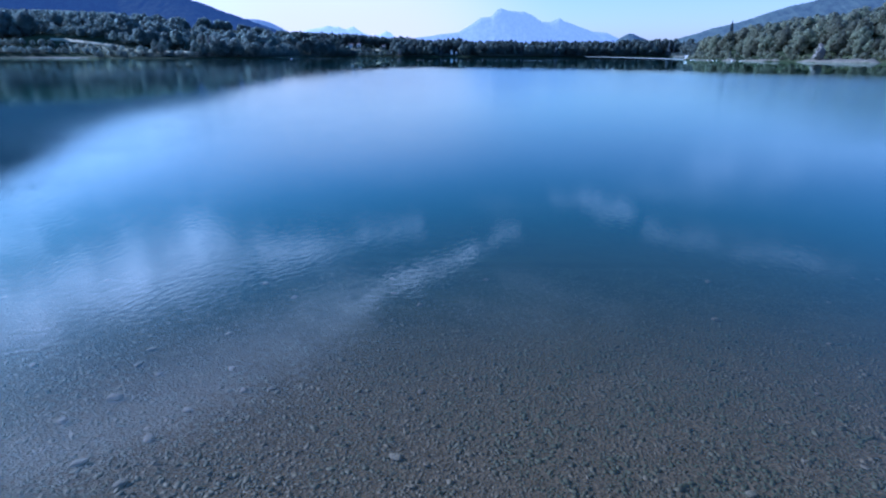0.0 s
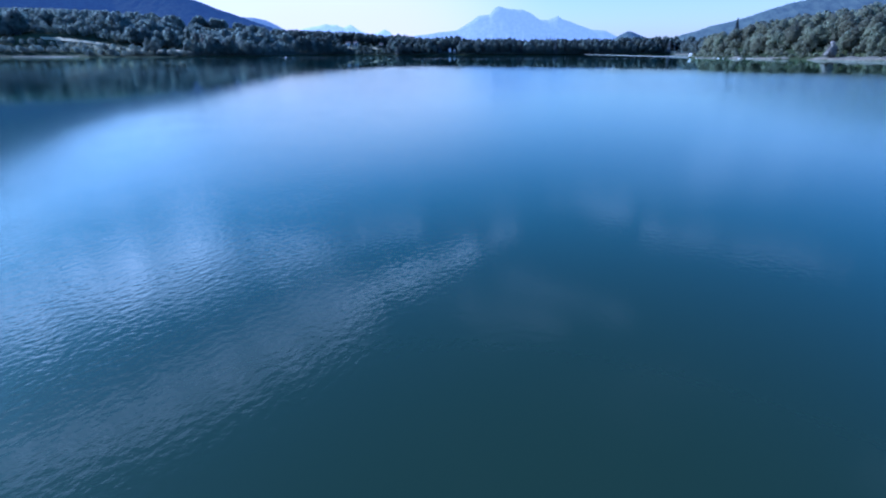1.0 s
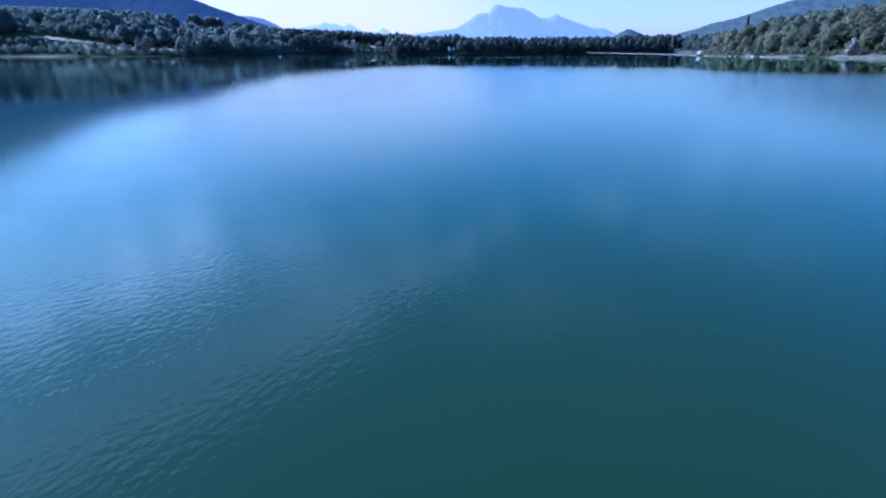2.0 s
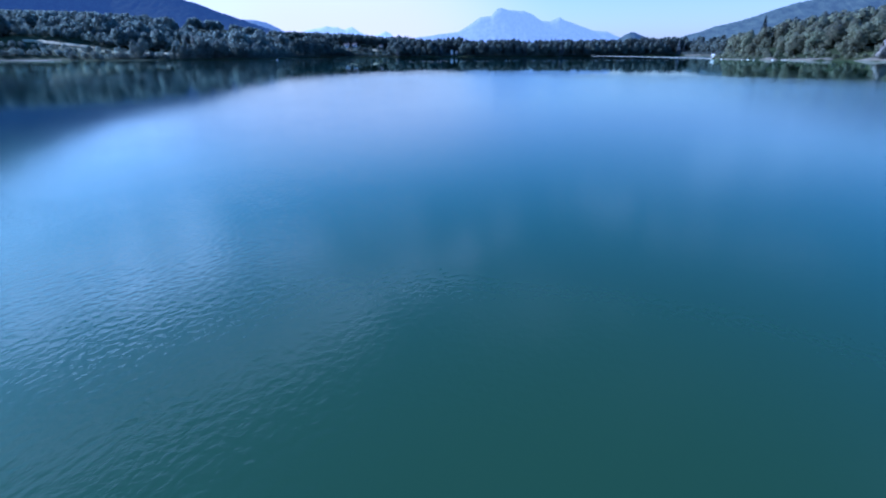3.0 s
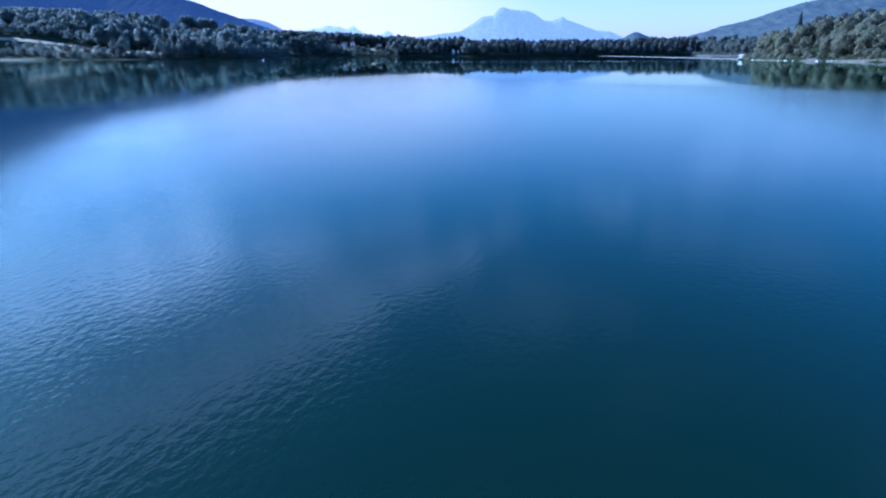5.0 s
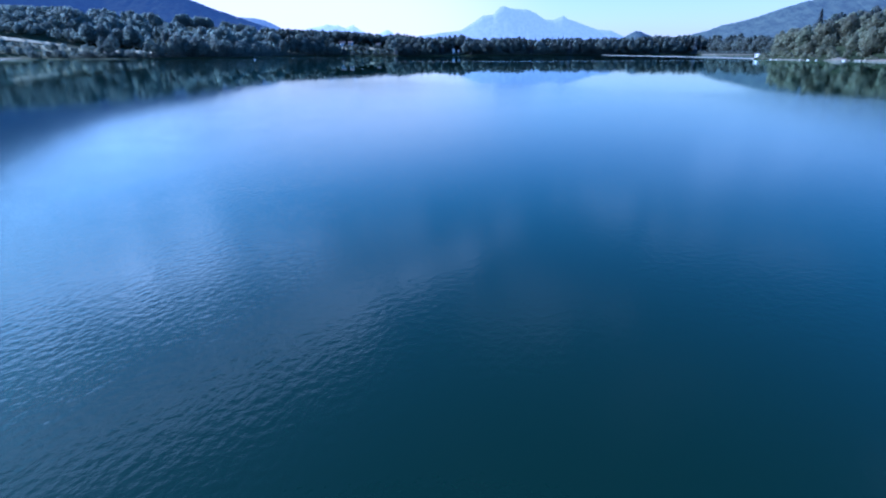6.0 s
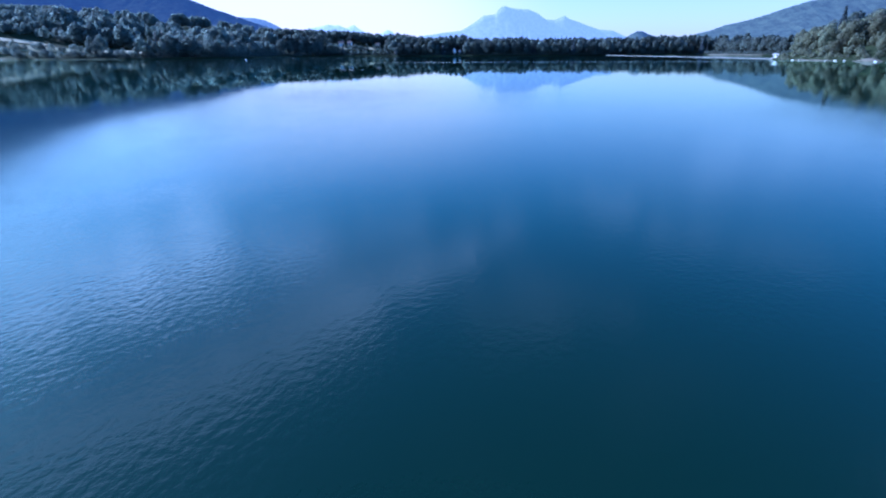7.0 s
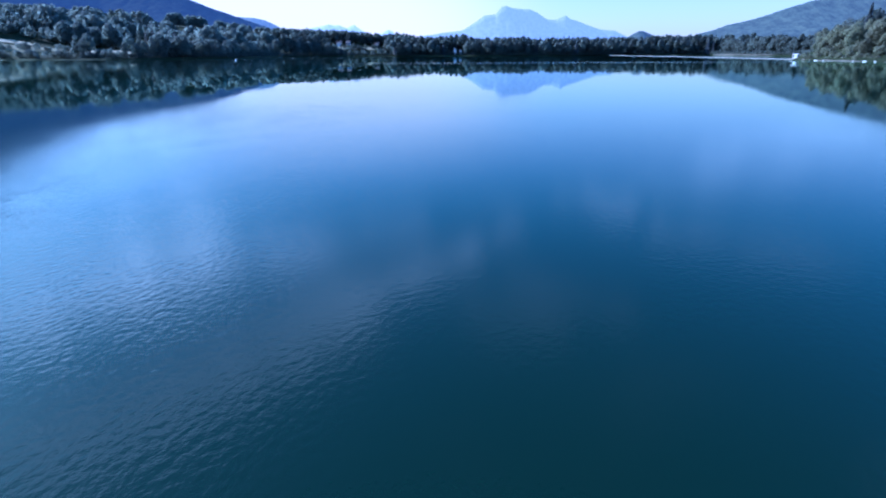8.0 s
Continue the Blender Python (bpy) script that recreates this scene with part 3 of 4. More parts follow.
def woodland(name, spots, label, leaf, wide=1.0):
    """Trees too many or too hidden to count, joined into one mesh of sprays."""
    vs, fs, ns, n = [], [], [], 0
    for kind, x, y, h in spots:
        src = KINDS[kind][random.randrange(len(KINDS[kind]))]
        me = next(c for c in src.children if c.name.startswith("crown")).data
        co = np.empty(len(me.vertices) * 3)
        me.vertices.foreach_get("co", co)
        co = co.reshape(-1, 4, 3)
        keep = np.random.permutation(len(co))[: len(co) * 2 // 5]
        co = co[keep]
        mid = co.mean(1, keepdims=True)
        co = (mid + (co - mid) * 1.5).reshape(-1, 3)
        s = h / REF[kind]
        w = s * random.uniform(0.9, 1.2) * (1.0 if kind == "spruce" else wide)
        a = random.uniform(0, math.tau)
        p = np.stack([(co[:, 0] * math.cos(a) - co[:, 1] * math.sin(a)) * w + x, (co[:, 0] * math.sin(a) + co[:, 1] * math.cos(a)) * w + y,
                      co[:, 2] * s + at_ground(x, y) - 0.1], -1)
        vs.append(p)
        q = np.stack([(p[:, 0] - x) / (3.2 * w), (p[:, 1] - y) / (3.2 * w), (p[:, 2] - p[0::1, 2].min() - 0.42 * h) / (0.5 * h)], -1)
        q = q + np.repeat(np.random.normal(0, 0.12, (len(q) // 4, 3)), 4, 0)
        ns.append(q / np.linalg.norm(q, axis=1, keepdims=True))
        q = np.arange(len(p)).reshape(-1, 4) + n
        fs.append(np.concatenate([q[:, (0, 1, 2)], q[:, (0, 2, 3)]], 1).reshape(-1, 3))
        n += len(p)
    vs, fs = np.concatenate(vs), np.concatenate(fs)
    me = bpy.data.meshes.new(name)
    me.vertices.add(len(vs))
    me.vertices.foreach_set("co", vs.ravel())
    me.loops.add(fs.size)
    me.loops.foreach_set("vertex_index", fs.ravel())
    me.polygons.add(len(fs))
    me.polygons.foreach_set("loop_start", np.arange(0, fs.size, 3))
    me.update(calc_edges=True)
    me.polygons.foreach_set("use_smooth", np.ones(len(fs), bool))
    me.normals_split_custom_set_from_vertices(np.concatenate(ns))
    me.materials.append(leaf)
    tagged(new(name, me), label, "woodland", kind="stuff")


def skyline(x, y):
    """Height over the ground that keeps a tree under the outline fitted to the camera's view."""
    q = x / (y - 50)
    top = np.interp(q, [-.95, -.63, -.48, -.384, -.32, -.288, -.24, -.209, -.144, -.106, -.065, -.049, -.013, .034, .044, .088, .129, .148, .174, .316, .375, .402, .438, .468, .496, .522],
                    [.085, .076, .071, .055, .044, .0408, .0389, .0389, .0352, .0305, .0324, .0287, .0255, .0314, .0255, .0252, .0278, .0225, .025, .0245, .0287, .0305, .0285, .0305, .035, .037])
    return float(top) * (y - 50) + 3.2 - at_ground(x, y)


random.seed(11)
REF = {"oak": 11, "ash": 18, "light": 9, "bush": 4.5, "spruce": 17}
# far shore wood: the front rank stands alone, the ranks behind are one wood
back = []
for row, (dy, hmin, hmax) in enumerate(((5, 12, 18), (14, 17, 23), (26, 19, 26), (40, 18, 25))):
    for x, y in along([(330, 766), (200, 774), (100, 772), (0, 768), (-80, 770), (-155, 752), (-185, 700)], 8.5 + row):
        k = random.choices(["ash", "oak", "spruce"], [6, 3, 0.5 if x < 20 else 2.2])[0]
        px, py, h = x + random.uniform(-2.5, 2.5), y + dy + random.uniform(-2, 2), random.uniform(hmin, hmax)
        if -150 < px < -70:
            if 764 < py < 816:
                k, h = ("oak", random.uniform(5, 6.5)) if py < 781 else ("bush", random.uniform(2, 3.5))
        h = max(2.0, min(h, skyline(px, py) * (0.92 + 0.22 * noise.noise(Vector((px / 16, row * 1.7, 4.4))))))
        if 7 < px < 24 and py < 792:
            continue
        if row == 0:
            plant(k, px, py, h, "trees of the far shore", 1.0 if k == "spruce" else 1.12)
        else:
            back.append((k, px, py, h))
for _ in range(240):
    px, py = random.uniform(-230, 420), random.uniform(818, 900)
    back.append((random.choice(["ash", "ash", "ash", "spruce"]) if px > 0 else random.choice(["ash", "oak"]), px, py, max(5.0, min(random.uniform(17, 24), skyline(px, py) * random.uniform(0.85, 1.05)))))
# bay behind the headland
for row in range(4):
    for x, y in along([(200, 378), (240, 420), (296, 560), (320, 762)], 9):
        px, py = x + 5 + row * 11 + random.uniform(-2, 2), y - row * 4 + random.uniform(-3, 3)
        if py > 395:
            back.append((random.choice(["ash", "ash", "oak"]), px, py, random.uniform(12, 18) + 3.5 * float(np.interp(py, [400, 560], [1, 0]))))
for x, y in along([(345, 768), (200, 774), (100, 772), (0, 768), (-80, 770), (-152, 753), (-178, 692), (-168, 600), (-163, 533), (-217, 466), (-262, 466)], 3.2):
    out = 1.5 + random.random() * 2.5
    side = (-1, 0) if x < -150 and 480 < y < 745 else (0, 1)
    back.append(("bush", x + side[0] * out, y + side[1] * out, random.uniform(2.5, 4.5)))
for x, y in along([(178, 352), (232, 420), (292, 560), (312, 762)], 4.0):
    back.append(("bush", x + 2, y, random.uniform(2.5, 4)))
for _ in range(26):
    px = random.uniform(-128, -78)
    back.append((random.choice(["oak", "bush"]), px, random.uniform(789, 800), random.uniform(2.5, 5)))
for x in range(-235, -40, 5):
    for py in (822, 838, 856):
        px = x + random.uniform(-3, 3)
        back.append((random.choice(["ash", "oak", "oak"]), px, py + random.uniform(-4, 4), max(4.0, skyline(px, py) * random.uniform(0.72, 1.0))))
for x in range(-62, 335, 5):
    px, py = x + random.uniform(-2.5, 2.5), 806 + random.uniform(-6, 6)
    back.append((random.choice(["ash", "ash", "oak"]), px, py, max(4.0, skyline(px, py) * (0.9 + 0.24 * noise.noise(Vector((px / 14, 0.3, 7.7)))))))
woodland("far_wood", back, "dense mixed wood behind the far shore", M_LEAF, 1.08)
# left shore belt
slope = []
for row in range(2):
    for x, y in along([(-182, 700), (-172, 600), (-166, 534), (-220, 470), (-262, 470)], 6.5):
        nx = -1 if y > 500 else 0
        gap = -240 < x < -218 or -262 < x < -254
        plant("bush" if gap else random.choice(["oak", "oak", "bush", "ash"]), x + nx * (4 + row * 9) + random.uniform(-2, 2), y + (4 + row * 8) * (nx == 0) + random.uniform(-2, 2),
              random.uniform(3, 4.5) if gap else random.uniform(8, 12) + row * 2, "trees of the wooded shore")
for x, y in list(along([(-262, 468), (-300, 468), (-430, 458)], 4.0)) + list(along([(-262, 480), (-330, 482), (-430, 474)], 5.0)):
    near = -1.0 if x > -296 and y < 472 else 6.0
    plant("bush", x + random.uniform(-2, 2), y + near + random.uniform(-1, 3), random.uniform(3.0, 5.5), "bushes by the water")
# left slope: clumps with clearings between
for cy in (512, 556, 604, 660, 724, 798, 880, 970):
    for k in range(34):
        cx = -190 - k * 31 + random.uniform(-8, 8)
        y0 = cy + random.uniform(-8, 8)
        if cx < -0.85 * cy - 60 or noise.noise(Vector((cx / 60, y0 / 60, 1.3))) < -0.3:
            continue
        r, top = random.uniform(11, 18), random.uniform(13, 21)
        for _ in range(int(r * 1.1)):
            d, a = r * random.random() ** 0.6, random.uniform(0, math.tau)
            x, y = cx + d * math.cos(a), y0 + d * math.sin(a)
            if y < 498 or -375 < x < -286 and y < 530 or -285 < x < -216 and y < 514 or -243 < x < -193 and y < 562 or x > -180:
                continue
            h = min(top * (1.05 - 0.7 * (d / r) ** 2), skyline(x, y) * random.uniform(0.9, 1.0))
            if h > 3.5:
                slope.append((random.choices(["oak", "ash", "spruce"], [7, 4, 0.4])[0], x, y, h))
for _ in range(320):
    x, y = random.uniform(-430, -186), random.uniform(516, 660)
    if not (-375 < x < -286 and y < 530 or -243 < x < -193 and y < 562):
        slope.append((random.choice(["oak", "oak", "ash"]), x, y, max(4.0, min(random.uniform(8, 13), skyline(x, y) * 0.9))))
slope = random.sample(slope, min(2700, len(slope)))
for k, x, y, h in sorted(slope, key=lambda q: q[2])[:60]:
    plant(k, x, y, h, "trees on the slope")
for _ in range(40):
    slope.append(("bush", random.uniform(-365, -225), random.uniform(478, 499), random.uniform(2.5, 4.5)))
    slope.append(("oak", random.uniform(-375, -285), random.uniform(512, 532), random.uniform(6, 9)))
woodland("slope_wood", sorted(slope, key=lambda q: q[2])[60:], "broadleaf wood in rounded clumps on a hillside", M_LEAF)
# sunny headland
spots = []
while len(spots) < 900:
    y = random.uniform(185, 360)
    x = random.uniform(148, 290)
    d = float(shore_distance(np.array([x]), np.array([y]))[0])
    if d > -2:
        continue
    spots.append((d, "light", x, y, random.uniform(6.0, 10.5) * float(np.interp(y, [240, 300, 330, 350], [1.12, 0.95, 0.78, 0.66]))))
spots.sort(reverse=True)
for d, k, x, y, h in spots[:110]:
    plant(k, x, y, h * (0.8 if d > -5 else 1.0), "trees on the headland")
low = []
for x, y in along([(172, 190), (158, 238), (150, 257), (147, 280), (146, 300), (146, 322), (152, 345), (176, 354), (205, 390)], 2.2):
    if 336 < y < 349 and x < 158:
        continue
    low.append(("bush", x - 0.6 + random.random() * 3, y + random.uniform(-1, 1), random.uniform(1.4, 3.0)))
    low.append(("bush", x + 2.5 + random.random() * 6, y + random.uniform(-1, 1), random.uniform(2.0, 3.6)))
    low.append(("light", x + 4 + random.random() * 14, y + random.uniform(-2, 2), random.uniform(3.5, 5.5)))
woodland("headland_wood", low + [q[1:] for q in spots[110:]], "light green wood climbing the headland", M_LEAF2)
plant("spruce", -122, 815, 27.5 - at_ground(-122, 815), "trees of the far shore")
plant("spruce", 170.4, 332, 21.4 - at_ground(170.4, 332), "trees on the headland")

# ---- meadows, banks ----


def draped(name, corner, ux, uy, nx, ny, lift, mat, label, category, wave=0.0):
    """A sheet laid over the ground, its edges uneven."""
    verts, faces = [], []
    for j in range(ny + 1):
        for i in range(nx + 1):
            u, v = i / nx, j / ny
            edge = wave * noise.noise(Vector((u * 6, v * 5, len(name))))
            x, y = corner[0] + ux[0] * u + uy[0] * v + edge, corner[1] + ux[1] * u + uy[1] * v + edge * 0.6
            verts.append((x, y, at_ground(x, y) + lift))
    faces = [(j * (nx + 1) + i, j * (nx + 1) + i + 1, (j + 1) * (nx + 1) + i + 1, (j + 1) * (nx + 1) + i) for j in range(ny) for i in range(nx)]
    return tagged(mesh_object(name, verts, faces, mat), label, category, kind="structure")


draped("meadow_3", (-322, 482), (60, 2), (-8, 14), 30, 6, 0.25, M_GRASS, "olive grass slope below the meadow", "meadow", 4)
draped("meadow_1", (-350, 500), (56, 1), (-6, 6), 40, 6, 0.25, M_FIELD, "sunlit mown meadow on the slope", "meadow", 5)
draped("meadow_2", (-262, 486), (44, 2), (-6, 16), 20, 8, 0.25, M_FIELD, "small sunlit meadow between trees", "meadow", 4)
draped("meadow_4", (-140, 790), (62, 0), (2, 9), 24, 6, 0.3, M_FIELD, "pale lawn sloping below the houses", "meadow", 4)
draped("beach_1", (-350, 459.5), (52, 1.5), (0, 5), 30, 4, 0.12, M_SAND, "pale gravel beach at the water's edge", "beach", 0.6)

# ---- lake bed: gravel and stones ----


def gravel(n, seed):
    rng = np.random.default_rng(seed)
    base = np.array([(sx, sy, sz) for sz in (-.8, .8) for sx, sy in ((-.8, -.7), (.8, -.8), (.7, .8), (-.7, .7))])
    tri = np.array([(4, 5, 6), (4, 6, 7), (0, 1, 5), (0, 5, 4), (1, 2, 6), (1, 6, 5), (2, 3, 7), (2, 7, 6), (3, 0, 4), (3, 4, 7)])
    y = 2.2 + 11.5 * rng.random(n) ** 1.3
    x = (rng.random(n) * 2 - 1) * (2.6 + 1.05 * y)
    size = np.clip(np.exp(rng.normal(math.log(0.0092), 0.56, n)), 0.004, 0.036)
    z = height(x, y)
    jit = 1 + rng.normal(0, 0.27, (n, 8, 3))
    v = base[None] * jit * (size[:, None] * np.stack([rng.uniform(0.9, 1.5, n), rng.uniform(0.8, 1.1, n), rng.uniform(0.2, 0.48, n)], -1))[:, None, :]
    a = rng.random(n) * math.tau
    c, s = np.cos(a)[:, None], np.sin(a)[:, None]
    tilt = rng.normal(0, 0.35, n)[:, None]
    vz = v[..., 2] + v[..., 0] * tilt
    out = np.stack([v[..., 0] * c - v[..., 1] * s + x[:, None], v[..., 0] * s + v[..., 1] * c + y[:, None], vz + (z - size * 0.06)[:, None]], -1).reshape(-1, 3)
    fs = (tri[None] + (np.arange(n) * 8)[:, None, None]).reshape(-1, 3)
    me = bpy.data.meshes.new("gravel")
    me.vertices.add(len(out))
    me.vertices.foreach_set("co", out.ravel())
    me.loops.add(fs.size)
    me.loops.foreach_set("vertex_index", fs.ravel())
    me.polygons.add(len(fs))
    me.polygons.foreach_set("loop_start", np.arange(0, fs.size, 3))
    me.update(calc_edges=True)
    me.materials.append(M_GRAVEL)
    tagged(new("gravel", me), "grey and brown gravel covering the shallow lake bed", "gravel", kind="stuff")


gravel(130000, 3)


def stone_mesh(seed):
    bm = bmesh.new()
    bmesh.ops.create_icosphere(bm, subdivisions=3, radius=1)
    for v in bm.verts:
        n = noise.noise(v.co * 1.1 + Vector((seed * 7.1, 0, 0))) * 0.35 + noise.noise(v.co * 3.0 + Vector((0, seed * 3.3, 0))) * 0.12
        v.co *= 1 + n
        v.co.z *= 0.55
    for f in bm.faces:
        f.smooth = True
    me = bpy.data.meshes.new("stone")
    bm.to_mesh(me)
    bm.free()
    me.materials.append(M_STONE)
    return me


STONES = [stone_mesh(k) for k in range(6)]


def stone(x, y, r, k):
    ob = new("stone", STONES[k % 6])
    ob.matrix_basis = Matrix.Translation((x, y, at_ground(x, y) + r * 0.4)) @ Matrix.Rotation(k * 1.7, 4, "Z") @ Matrix.Diagonal((r * 1.15, r * 0.85, r * 0.65, 1))
    tagged(ob, "rounded grey stone lying on the gravel bed", "stone", "stones on the lake bed")


random.seed(5)
for k, (x, y, r) in enumerate(((-4.14, 5.46, 0.085), (-2.61, 5.7, 0.06), (-3.08, 5.16, 0.055), (-3.18, 4.51, 0.06), (-3.61, 4.07, 0.065), (-3.06, 6.41, 0.06), (-4.01, 6.23, 0.055), (-4.38, 4.88, 0.07), (-2.99, 3.73, 0.06), (-0.48, 4.16, 0.06), (-2.27, 5.75, 0.05))):
    stone(x, y, r, k)
for k in range(45):
    y = random.uniform(2.5, 12.5)
    stone(random.uniform(-1, 1) * (2 + y), y, random.uniform(0.025, 0.05) * (1.7 if y > 6.5 else 1.0), k)

# ---- far houses ----


def box(bm, x0, x1, y0, y1, z0, z1):
    v = [bm.verts.new(p) for p in ((x0, y0, z0), (x1, y0, z0), (x1, y1, z0), (x0, y1, z0), (x0, y0, z1), (x1, y0, z1), (x1, y1, z1), (x0, y1, z1))]
    for f in ((3, 2, 1, 0), (4, 5, 6, 7), (0, 1, 5, 4), (1, 2, 6, 5), (2, 3, 7, 6), (3, 0, 4, 7)):
        bm.faces.new([v[k] for k in f])


def boxed(name, parent, mat, *dims, label="", bevel=0.0):
    bm = bmesh.new()
    box(bm, *dims)
    if bevel:
        bmesh.ops.bevel(bm, geom=bm.edges[:], offset=bevel, segments=2, affect="EDGES")
    return part(name, bm, mat, parent, label)


def house(x, y, w, d, h, turn, label, bays):
    base = tagged(new("house"), label, "house", "houses across the lake")
    z0 = at_ground(x, y)
    base.matrix_basis = Matrix.Translation((x, y, z0)) @ Matrix.Rotation(radians(turn), 4, "Z")
    wall = boxed("wall", base, M_WALL, -w / 2, w / 2, -d / 2, d / 2, -2.5, h)
    bm = bmesh.new()
    e, r = 0.5, d * 0.38
    pts = [(-w / 2 - e, -d / 2 - e, h - .15), (w / 2 + e, -d / 2 - e, h - .15), (w / 2 + e, 0, h + r), (-w / 2 - e, 0, h + r), (-w / 2 - e, d / 2 + e, h - .15), (w / 2 + e, d / 2 + e, h - .15)]
    v = [bm.verts.new(p) for p in pts]
    u = [bm.verts.new((p[0], p[1], p[2] + .25)) for p in pts]
    for q in ((0, 1, 2, 3), (3, 2, 5, 4)):
        bm.faces.new([u[k] for k in q])
        bm.faces.new([v[k] for k in reversed(q)])
    for a, b in ((0, 1), (1, 2), (2, 5), (5, 4), (4, 3), (3, 0)):
        bm.faces.new((v[a], v[b], u[b], u[a]))
    roof = part("roof", bm, M_ROOF, base)
    bm = bmesh.new()
    for s in (-1, 1):
        a, b, c = (bm.verts.new((s * (w / 2 - .02), -d / 2, h - .01)), bm.verts.new((s * (w / 2 - .02), d / 2, h - .01)), bm.verts.new((s * (w / 2 - .02), 0, h + r)))
        bm.faces.new((a, b, c))
    part("gable", bm, M_WALL, base)
    boxed("chimney", roof, M_WALL, w * .2, w * .2 + .6, .3, .9, h + r * .4, h + r + .9)
    for k in range(bays):
        cx = -w / 2 + w * (k + .5) / bays
        for zz in ([0.9, 3.6] if h > 5 else [0.9]):
            win = boxed("window", base, M_WHITE, cx - .6, cx + .6, -d / 2 - .06, -d / 2 + .05, zz, zz + 1.5)
            boxed("pane", win, M_DARK, cx - .48, cx + .48, -d / 2 - .075, -d / 2 - .03, zz + .12, zz + 1.38)


house(12.3, 783, 6, 3.4, 6.0, 90, "narrow white gabled house among the shore trees", 2)
house(18.9, 786, 6, 3.0, 4.6, 90, "narrow white gabled house beside a taller one", 2)
house(-133, 806, 6.5, 5, 3.4, 12, "white house with a clay roof on a slope", 3)
house(-123, 811, 5, 4.5, 3.0, -8, "small pale house with a clay roof", 3)
house(-86, 808, 5, 4.5, 2.8, 5, "pale cottage with a clay roof", 2)

# ---- headland shore: banks, boats, hut, causeway ----


def bank(name, pts, w, h, label):
    """A worn bank along the water: steep pale face, rounded lip, running out at both ends."""
    verts, faces = [], []
    line = list(along(pts, 1.2)) + [pts[-1]]
    prof = [(-0.3, -0.5), (-0.02, -0.05), (0.05, 0.5), (0.2, 0.75), (0.5, 1.0), (0.8, 1.05), (1.0, 0.6)]
    for i, (x, y) in enumerate(line):
        f = min(1.0, (i + 0.5) / 5, (len(line) - i - 0.5) / 5) * (0.8 + 0.35 * noise.noise(Vector((x * .2, y * .2, 5))))
        for a, b in prof:
            n = noise.noise(Vector((x * .35, y * .35, b * 3)))
            verts.append((x - 2.4 + a * w * (0.4 + 0.6 * f) + n * .15, y + n * .2, (b * h * f if b > 0 else b) * (1 + .4 * n)))
    k = len(prof)
    faces = [(i * k + j, i * k + j + 1, (i + 1) * k + j + 1, (i + 1) * k + j) for i in range(len(line) - 1) for j in range(k - 1)]
    tagged(mesh_object(name, verts, faces, M_SAND, smooth=False), label, "bank", kind="structure")


bank("bank_1", [(148, 268), (150.5, 256), (154, 246)], 3.2, 1.2, "pale bare earth bank above the water")
bank("bank_2", [(156, 240), (160, 226), (166, 207)], 4.5, 1.6, "pale bare earth bank above the water")
bank("bank_3", [(145.5, 284), (146, 279), (147, 273)], 3.0, 1.5, "rounded pale bank between bushes")
bank("bank_4", [(144.6, 318), (144.6, 304), (144.8, 292)], 2.6, 0.45, "low stony bank under the trees")

bank("bank_5", [(298, 605), (305, 680), (309, 740)], 6.0, 1.4, "low pale shore bank across the bay")


def rowing_boat(x, y, turn, l=2.6, label="small white rowing boat drawn up at the shore"):
    base = tagged(new("rowing_boat"), label, "boat", "boats on the headland shore")
    base.matrix_basis = Matrix.Translation((x, y, 0.0)) @ Matrix.Rotation(radians(turn), 4, "Z") @ Matrix.Scale(0.55, 4)
    bm = bmesh.new()
    rows = []
    for i in range(9):
        u = i / 8
        half = 0.72 * math.sin(math.pi * min(0.5, 0.16 + u * 0.62)) * (1 - max(0, u - 0.55) ** 2 * 4.6)
        half = max(half, 0.03)
        sheer = 0.42 + 0.25 * u * u
        xx = (u - 0.5) * l
        rows.append([bm.verts.new(p) for p in ((xx, -half, sheer), (xx, -half * .75, 0.05), (xx, 0, -0.14), (xx, half * .75, 0.05), (xx, half, sheer),
                                               (xx, half - .05, sheer), (xx, half * .62, 0.12), (xx, 0, 0.0), (xx, -half * .62, 0.12), (xx, -half + .05, sheer))])
    for a, b in zip(rows, rows[1:]):
        for k in range(10):
            bm.faces.new((a[k], b[k], b[(k + 1) % 10], a[(k + 1) % 10]))
    bm.faces.new(rows[0])
    bm.faces.new(rows[-1][::-1])
    part("hull", bm, M_HULL, base)
    for u in (-0.22, 0.12):
        boxed("thwart", base, M_PLANK, u * l - .12, u * l + .12, -.55, .55, 0.28, 0.33)


for x, y, a in ((142.4, 316, 100), (142.6, 312, 75), (142.8, 297, 70), (143.0, 292.3, 95), (143.0, 287.5, 60), (143.6, 274, 85)):
    rowing_boat(x, y, a)


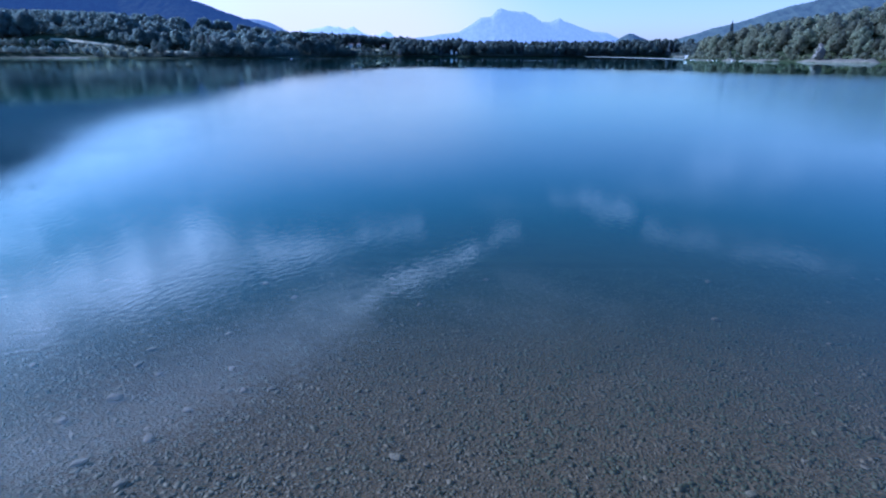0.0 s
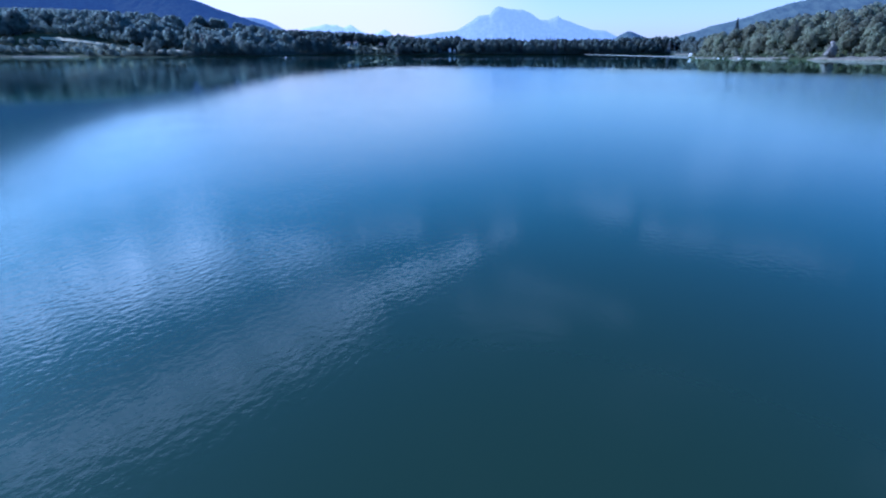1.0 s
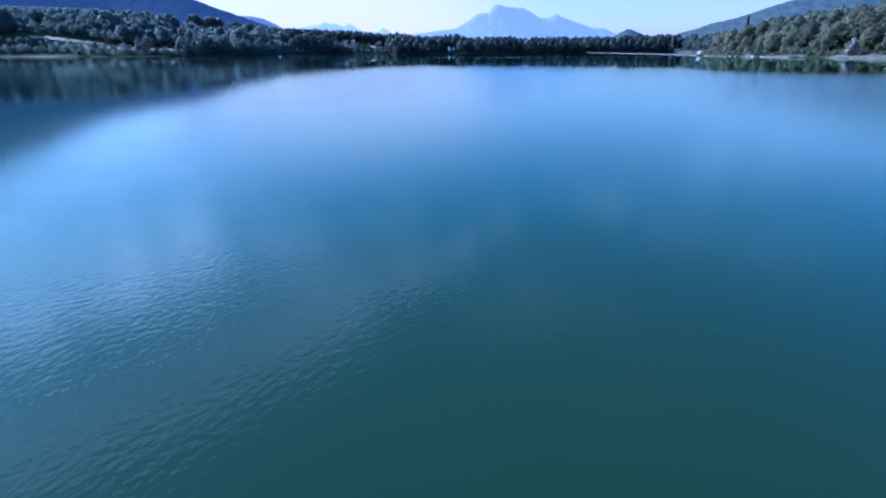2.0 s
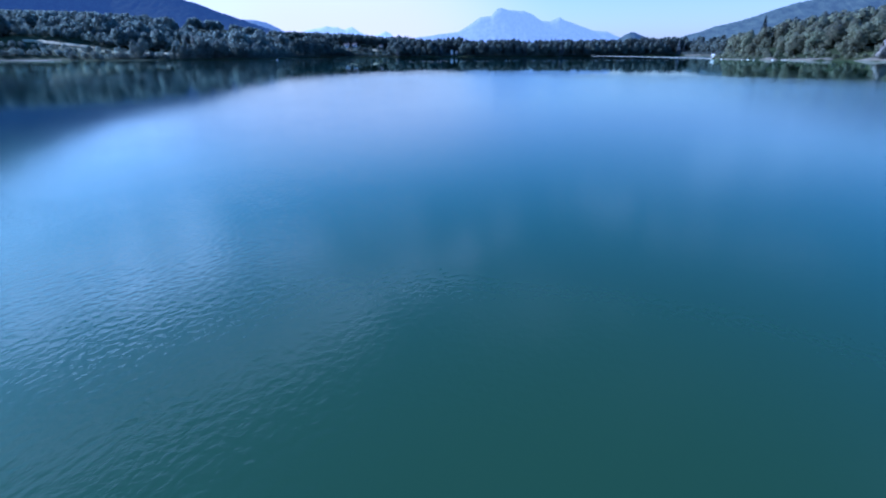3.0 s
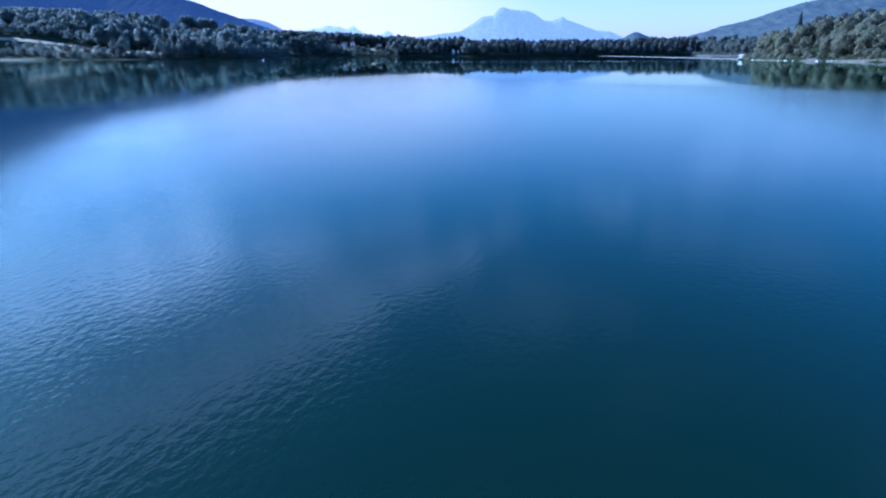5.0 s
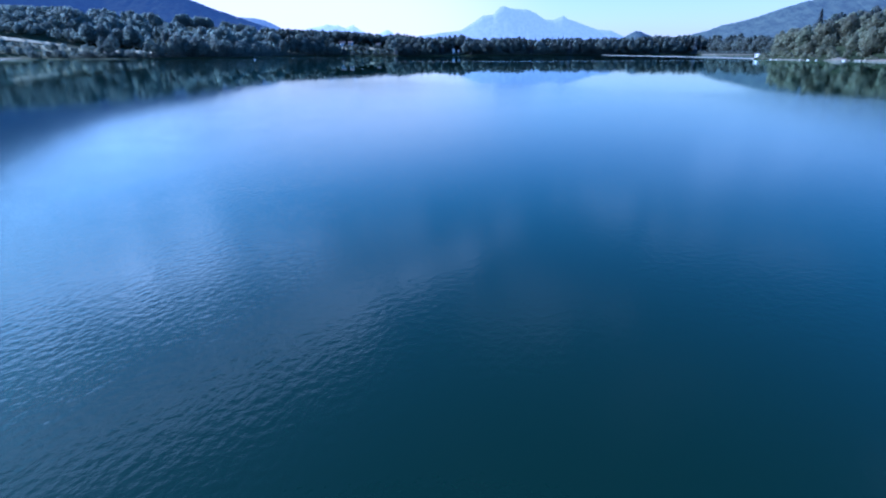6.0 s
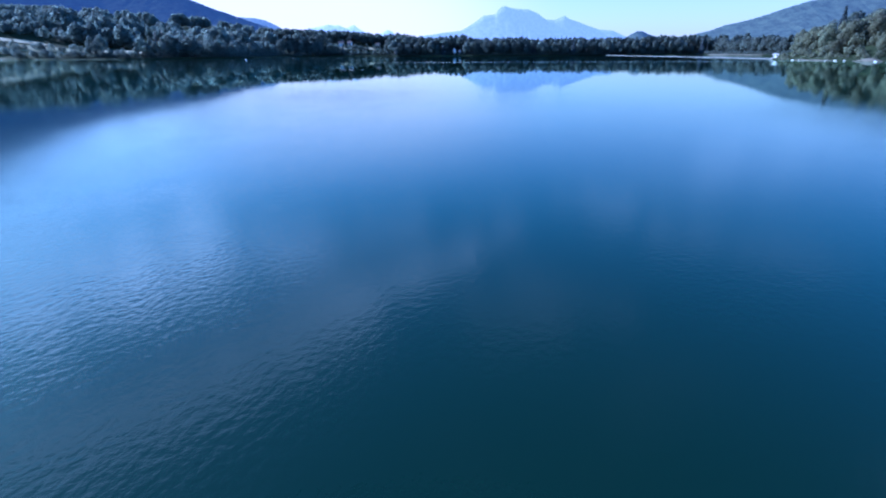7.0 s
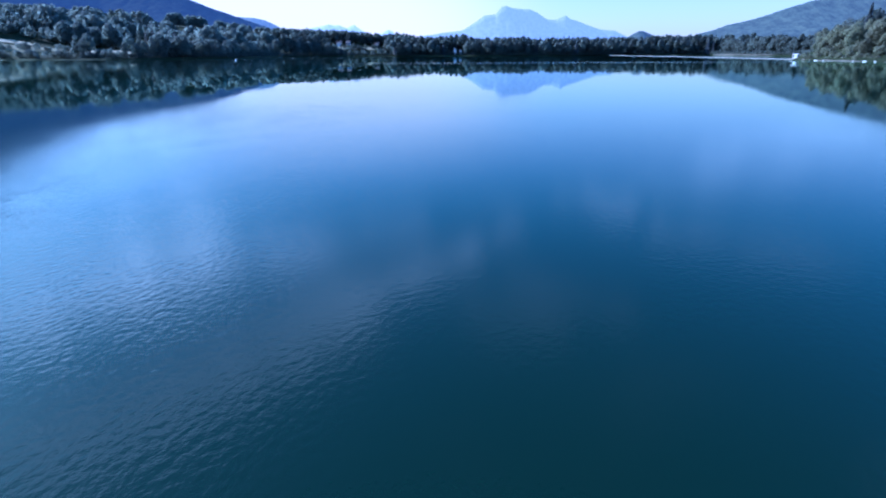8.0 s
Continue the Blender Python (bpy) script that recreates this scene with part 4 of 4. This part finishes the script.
def bathing_hut(x, y):
    base = tagged(new("lake_hut"), "small white wooden hut on posts at the water's edge", "hut")
    base.matrix_basis = Matrix.Translation((x, y, 0)) @ Matrix.Rotation(radians(-58), 4, "Z") @ Matrix.Scale(0.85, 4)
    boxed("deck", base, M_PLANK, -2.0, 2.0, -1.8, 1.8, 0.45, 0.6)
    for px in (-1.8, 1.8):
        for py in (-1.6, 1.6):
            boxed("post", base, M_PLANK, px - .1, px + .1, py - .1, py + .1, -1.5, 0.45)
    boxed("wall", base, M_WHITE, -1.1, 1.1, -1.0, 1.0, 0.6, 2.6)
    boxed("door", base, M_DARK, -.9, -.4, -1.05, -.98, 0.62, 2.2)
    boxed("window", base, M_DARK, .35, .75, -1.05, -.98, 1.5, 2.0)
    bm = bmesh.new()
    box(bm, -1.4, 1.4, -1.35, 1.35, 2.6, 2.72)
    for v in bm.verts:
        v.co.z += 0.12 * v.co.y
    part("roof", bm, M_WHITE, base)


bathing_hut(151.5, 343)


def causeway():
    pts = [(157, 349), (170, 430), (183, 560), (192, 680), (198, 770)]
    verts, faces = [], []
    line = list(along(pts, 4)) + [pts[-1]]
    prof = [(-2.6, -1.5), (-1.0, 0.1), (-0.8, 0.2), (0.8, 0.2), (1.0, 0.1), (2.6, -1.5)]
    for x, y in line:
        for a, b in prof:
            n = noise.noise(Vector((x * .3, y * .3, a)))
            verts.append((x + a + n * .25, y, b + (.12 * n if abs(a) > 2 else 0)))
    k = len(prof)
    faces = [(i * k + j, i * k + j + 1, (i + 1) * k + j + 1, (i + 1) * k + j) for i in range(len(line) - 1) for j in range(k - 1)]
    tagged(mesh_object("causeway", verts, faces, M_CONCRETE, smooth=False), "long low pale causeway crossing the bay", "causeway", kind="structure")


causeway()


def mooring_buoy(x, y):
    base = tagged(new("mooring_buoy"), "small white mooring buoy floating on the lake", "buoy")
    base.location, base.scale = (x, y, 0), (0.7, 0.7, 0.7)
    bm = bmesh.new()
    bmesh.ops.create_uvsphere(bm, u_segments=16, v_segments=10, radius=0.6)
    for v in bm.verts:
        v.co.z = v.co.z * (1.25 if v.co.z > 0 else 0.8) + 0.25
    part("float", bm, M_WHITE, base)
    bm = bmesh.new()
    bmesh.ops.create_cone(bm, segments=10, radius1=0.07, radius2=0.05, depth=0.5, cap_ends=True, matrix=Matrix.Translation((0, 0, 1.2)))
    part("ring_post", bm, M_PLANK, base)


mooring_buoy(-106, 386)
# slender half-bare poplars in the shore belt
random.seed(21)
poplar = broadleaf(13, 1.3, 300, M_BARE, "slender pale half-bare poplar in the shore belt", 0.15)
poplar.name = "poplar_tree"
for k, (px, py) in enumerate(((-214, 530), (-219, 535), (-226, 538), (-205, 529), (-234, 542), (-199, 533))):
    m = Matrix.Translation((px, py, at_ground(px, py) - 0.1)) @ Matrix.Rotation(k * 1.3, 4, "Z") @ Matrix.Diagonal((1.1, 1.1, 1.0 + 0.07 * (k % 4), 1))
    ob = poplar if k == 0 else copy_thing(poplar, m)
    ob.matrix_basis = m
    ob["group"] = "poplars of the shore belt"
# pale willow at the foot of the bank
willow = broadleaf(7.5, 2.6, 900, M_BARE, "pale grey half-bare willow at the water's edge", 0.0)
willow.name = "willow_tree"
willow.matrix_basis = Matrix.Translation((157.0, 231, 0.1))
for px, py, h in ((-60, 767.5, 9.0), (-289, 645, 29.0 - at_ground(-289, 645))):
    other = copy_thing(willow, Matrix.Translation((px, py, at_ground(px, py) - 0.1)) @ Matrix.Diagonal((h / 7.5, h / 7.5, h / 7.5, 1)))
    other["label"] = "pale half-bare tree standing out from dark woods"


def shore_rocks(pts, n, seed):
    rng = random.Random(seed)
    verts, faces = [], []
    for _ in range(n):
        k = rng.randrange(len(pts) - 1)
        u = rng.random()
        x = pts[k][0] + (pts[k + 1][0] - pts[k][0]) * u + rng.uniform(-0.6, 1.2)
        y = pts[k][1] + (pts[k + 1][1] - pts[k][1]) * u
        r = rng.uniform(0.2, 0.6)
        me = STONES[rng.randrange(6)]
        b = len(verts)
        for v in me.vertices[:]:
            verts.append((x + v.co.x * r, y + v.co.y * r, v.co.z * r * 1.1 + 0.12))
        faces += [tuple(i + b for i in p.vertices) for p in me.polygons]
    tagged(mesh_object("shore_rocks", verts, faces, M_ROCK), "pale rocks tumbled along the waterline", "rocks", kind="stuff")


shore_rocks([(153, 344.5), (145.5, 322), (145.5, 300), (146.5, 280), (149.5, 257)], 280, 8)
